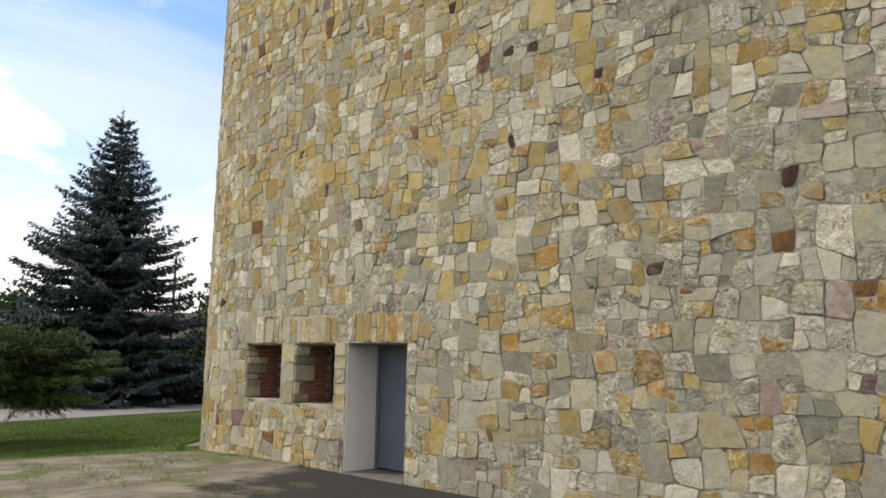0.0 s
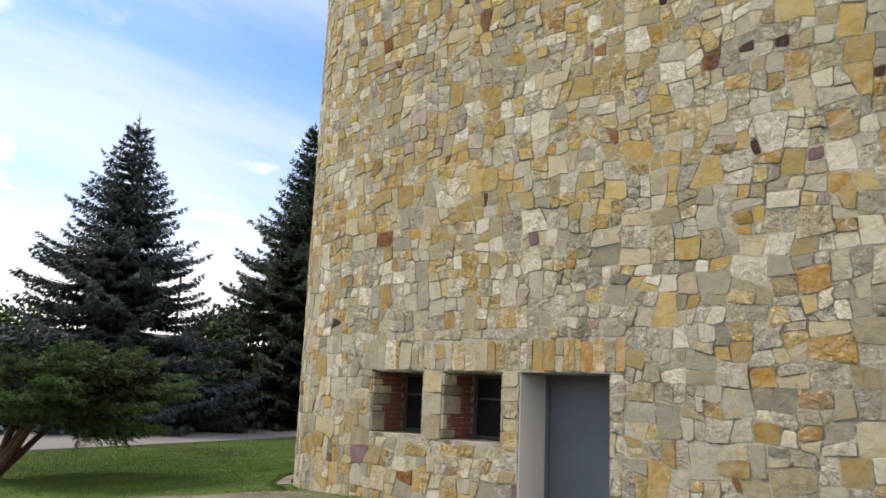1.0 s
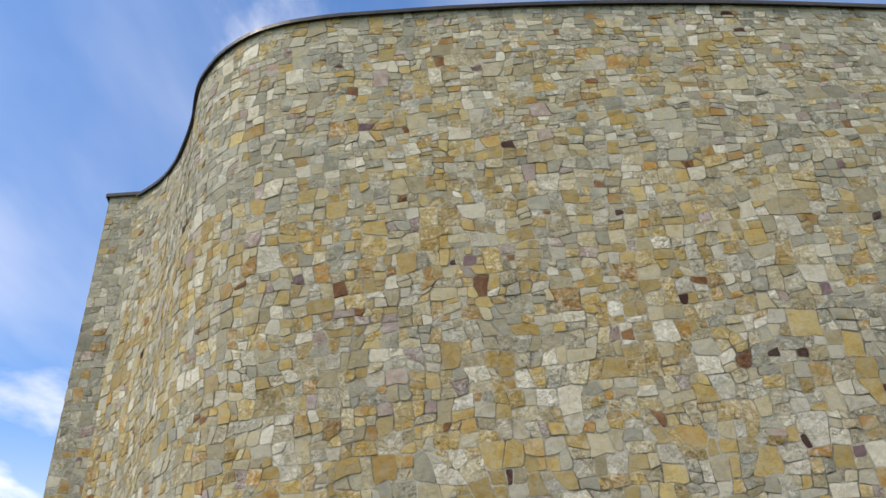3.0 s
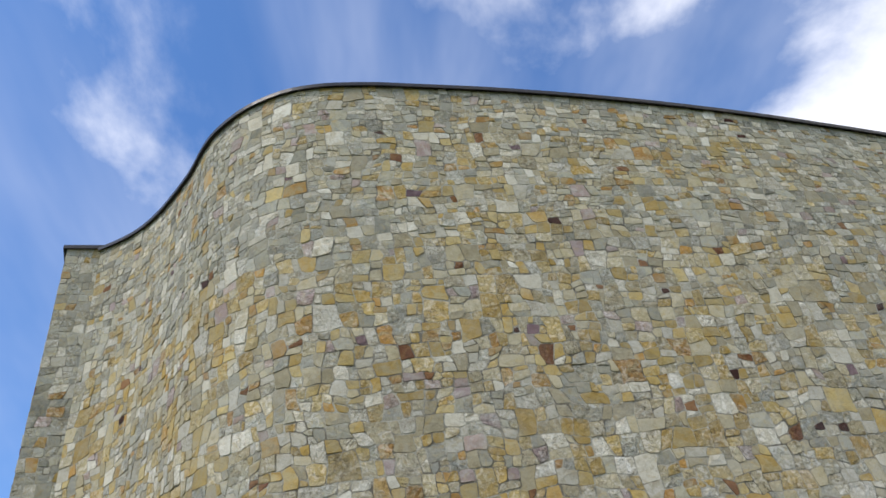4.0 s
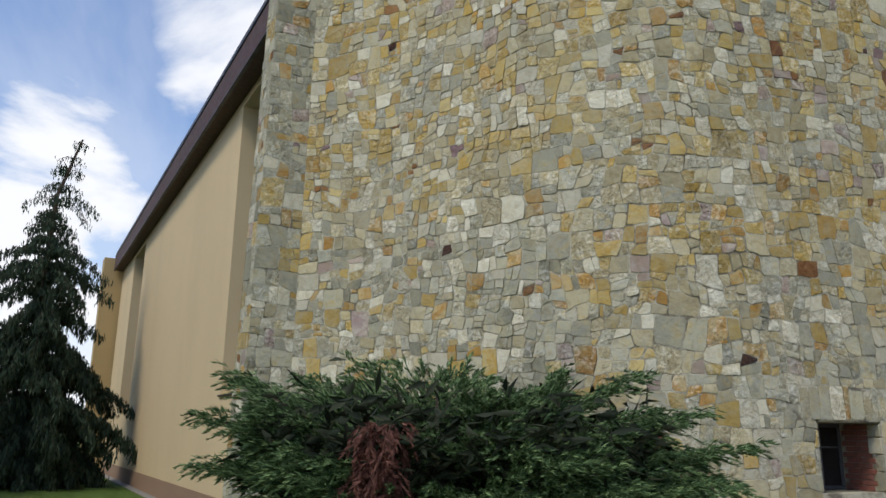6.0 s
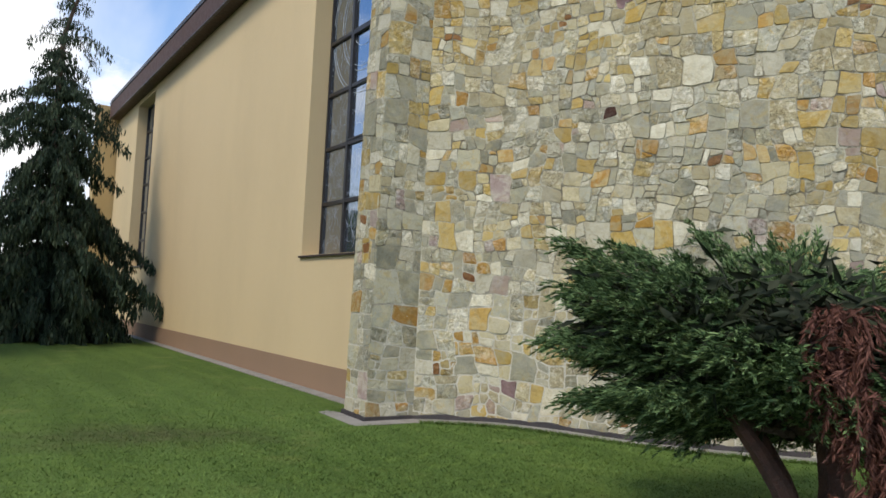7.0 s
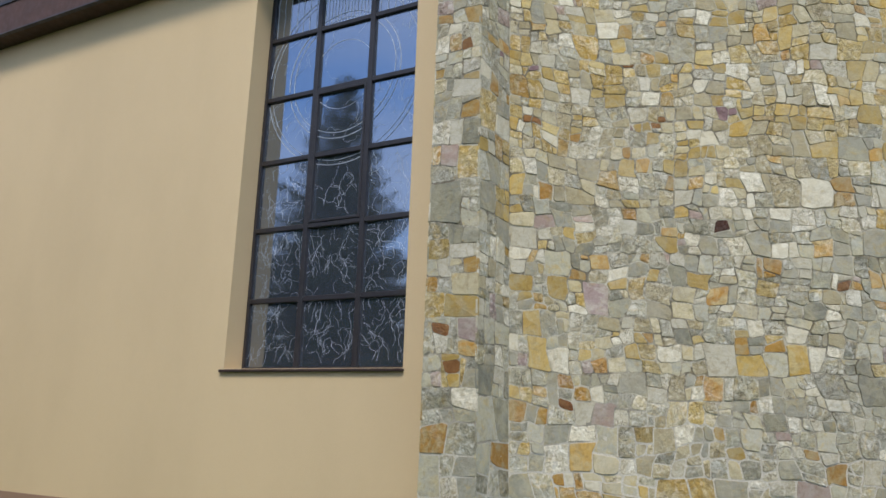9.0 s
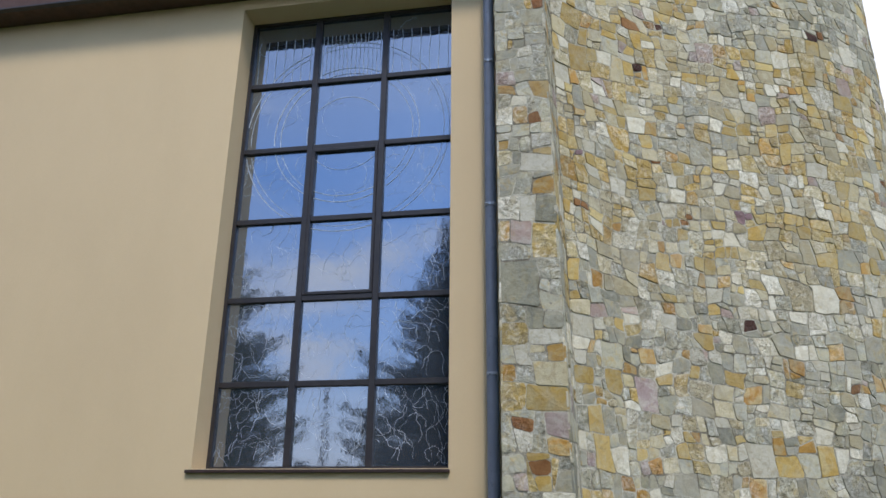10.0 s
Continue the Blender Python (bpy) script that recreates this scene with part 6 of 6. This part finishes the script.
def steel_pole(x, y):
    t = empty("utility_pole", pose(x, y, ground_z(x, y)))
    tagged(t, "slim grey steel pole beyond the drive", "pole")
    pole = part("pole", tube([(0, 0, -0.1), (0, 0, 3.0), (0, 0, 6.9)], [0.085, 0.075, 0.06], 10), POLE, t)
    part("cap", tube([(0, 0, 6.9), (0, 0, 6.96)], [0.07, 0.045], 10), POLE, pole)
    part("base", tube([(0, 0, -0.1), (0, 0, 0.9)], [0.12, 0.11], 10), POLE, t)


steel_pole(-37.0, 17.8)


def far_house(x, y, turn):
    t = empty("house", pose(x, y, -0.1, rz=turn))
    tagged(t, "white rendered house with dark pitched roof far behind trees", "house")
    part("wall", box((-6, -4, 0), (6, 4, 3.4)), WHITEWALL, t)
    bm = bmesh.new()
    q = [(-6.6, -4.7, 3.2), (6.6, -4.7, 3.2), (6.6, 0, 5.6), (-6.6, 0, 5.6), (6.6, 4.7, 3.2), (-6.6, 4.7, 3.2)]
    v = [bm.verts.new(p) for p in q]
    for f in ((0, 1, 2, 3), (3, 2, 4, 5), (0, 3, 5), (1, 4, 2), (0, 5, 4, 1)):
        bm.faces.new([v[i] for i in f])
    part("roof", bm, TILEROOF, t)
    for wx in (-4, -1.3, 1.3, 4):
        fr = bmesh.new()
        for lo, hi in (((wx - 0.6, 1.0), (wx - 0.52, 2.4)), ((wx + 0.52, 1.0), (wx + 0.6, 2.4)), ((wx - 0.52, 1.0), (wx + 0.52, 1.08)), ((wx - 0.52, 2.32), (wx + 0.52, 2.4)), ((wx - 0.03, 1.08), (wx + 0.03, 2.32))):
            box_into(fr, (lo[0], -4.06, lo[1]), (hi[0], -3.99, hi[1]))
        win = part("window", fr, WHITEWALL, t)
        for a, b in ((wx - 0.52, wx - 0.03), (wx + 0.03, wx + 0.52)):
            part("pane", box((a, -4.03, 1.08), (b, -4.01, 2.32)), DARKPANE, win, "dark glass pane")


far_house(-63.0, 31.6, 62.0)


def low_rail():
    """A low dark timber rail in front of the far trees."""
    t = empty("low_fence", pose(-33.5, 17.0, -0.14))
    tagged(t, "low dark timber rail fence under the trees", "fence", kind="structure")
    a, b = Vector((-35.0, 9.5)), Vector((-37.8, 28.0))
    inv = t.matrix_world.inverted()
    n = 9
    for i in range(n + 1):
        p = a.lerp(b, i / n)
        ob = part("post", box((p.x - 0.06, p.y - 0.06, -0.3), (p.x + 0.06, p.y + 0.06, 0.52), bevel=0.01), BARK, t)
        ob.matrix_parent_inverse = inv
    for i in range(n):
        p, q = a.lerp(b, i / n), a.lerp(b, (i + 1) / n)
        ob = part("rail", tube([(p.x + 0.07, p.y, 0.38), (q.x + 0.07, q.y, 0.38)], 0.06, 6), BARK, t)
        ob.matrix_parent_inverse = inv


low_rail()

# ---- face stones of the walls ----
rng = random.Random(101)
LINTEL = (fs(-7.60, 7.06), fs(-12.25, 7.05), 1.97, 2.42)
PIER_A, PIER_B = (WIN_B[1], WIN_A[0], 0.98, 1.97), (DOORWAY[1], WIN_B[0], 0.98, 1.97)
holes = [LINTEL, (DOORWAY[0], DOORWAY[1], -1.0, 1.97), (DOORWAY[1], WIN_A[1], 0.97, 1.97)]
lims = (0.0, float(FACE.s[-1]), -0.25, WALL_TOP)
polys = []
for poly in outlines(lay(rng, *lims, size_front), lims):
    for h in holes:
        if poly is None:
            break
        if any(h[0] < p[0] < h[1] and h[2] < p[1] < h[3] for p in poly + [(sum(a[0] for a in poly) / len(poly), sum(a[1] for a in poly) / len(poly))]) \
                or (min(p[0] for p in poly) < h[0] and max(p[0] for p in poly) > h[1] and h[2] < poly[0][1] < h[3]):
            poly = clip_out(poly, h)
    if poly and area(poly) > 0.004:
        polys.append(poly)
kinds = pick_kinds(rng, polys, FACE, WALL_MARKS, 0.0)


def rect(s0, s1, z0, z1, lean=0.0):
    return [(s0 - lean, z0), (s1 + lean * 0.5, z0), (s1 - lean * 0.4, z1), (s0 + lean, z1)]


# upright stones over the openings, and the stacks between them
s = LINTEL[0]
while s < LINTEL[1] - 0.05:
    w = min(rng.choice((0.09, 0.12, 0.15, 0.18, 0.24)) * rng.uniform(0.9, 1.1), LINTEL[1] - s)
    zs = [1.975, 2.42 + rng.uniform(-0.05, 0.03)]
    if w < 0.2 and rng.random() < 0.3:
        zs.insert(1, 1.975 + rng.uniform(0.12, 0.3))
    for z0, z1 in zip(zs, zs[1:]):
        polys.append(rect(s, s + w, z0, z1, rng.uniform(-0.01, 0.01)))
        kinds.append(rng.choice(("cream", "cream", "grey", "ochre", "cream", "orange", "white", "grey")))
    s += w
for (s0, s1, z0, z1), cuts in ((PIER_A, (0.36, 0.68)), (PIER_B, (0.2, 0.38, 0.6, 0.8))):
    zs = [z0] + [z0 + (z1 - z0) * c for c in cuts] + [z1]
    for a, b in zip(zs, zs[1:]):
        polys.append(rect(s0 + 0.004, s1 - 0.004, a, b, 0.004))
        kinds.append(rng.choice(("cream", "grey", "cream", "ochre")))
corner = float(FRONT.s[-1])
mid = [sum(p[0] for p in q) / len(q) for q in polys]
for wall, keep, near in ((wall_front, lambda s: s <= corner, lambda s, z: 3.2 < s < 12.5 and z < 3.0), (wall_curve, lambda s: s > corner, lambda s, z: s > corner + 3.0 and z < 4.3)):
    pick = [i for i, s in enumerate(mid) if keep(s)]
    face_stones(wall, FACE, [polys[i] for i in pick], [kinds[i] for i in pick], rng, near)

for line, seed in ((PIL_SOUTH, 7), (PIL_WEST, 8), (PIL_NORTH, 9)):
    rng = random.Random(seed)
    lims = (-0.012, float(line.s[-1]) + 0.012, -0.25, WALL_TOP)
    polys = outlines(lay(rng, *lims, lambda s, z: 0.35), lims, 0.6)
    kinds = pick_kinds(rng, polys, line, PIER_MARKS if line is PIL_WEST else {}, 1.05)
    face_stones(wall_pier, line, polys, kinds, rng, lambda s, z: z < 9.0 and line is not PIL_NORTH, 0.8)
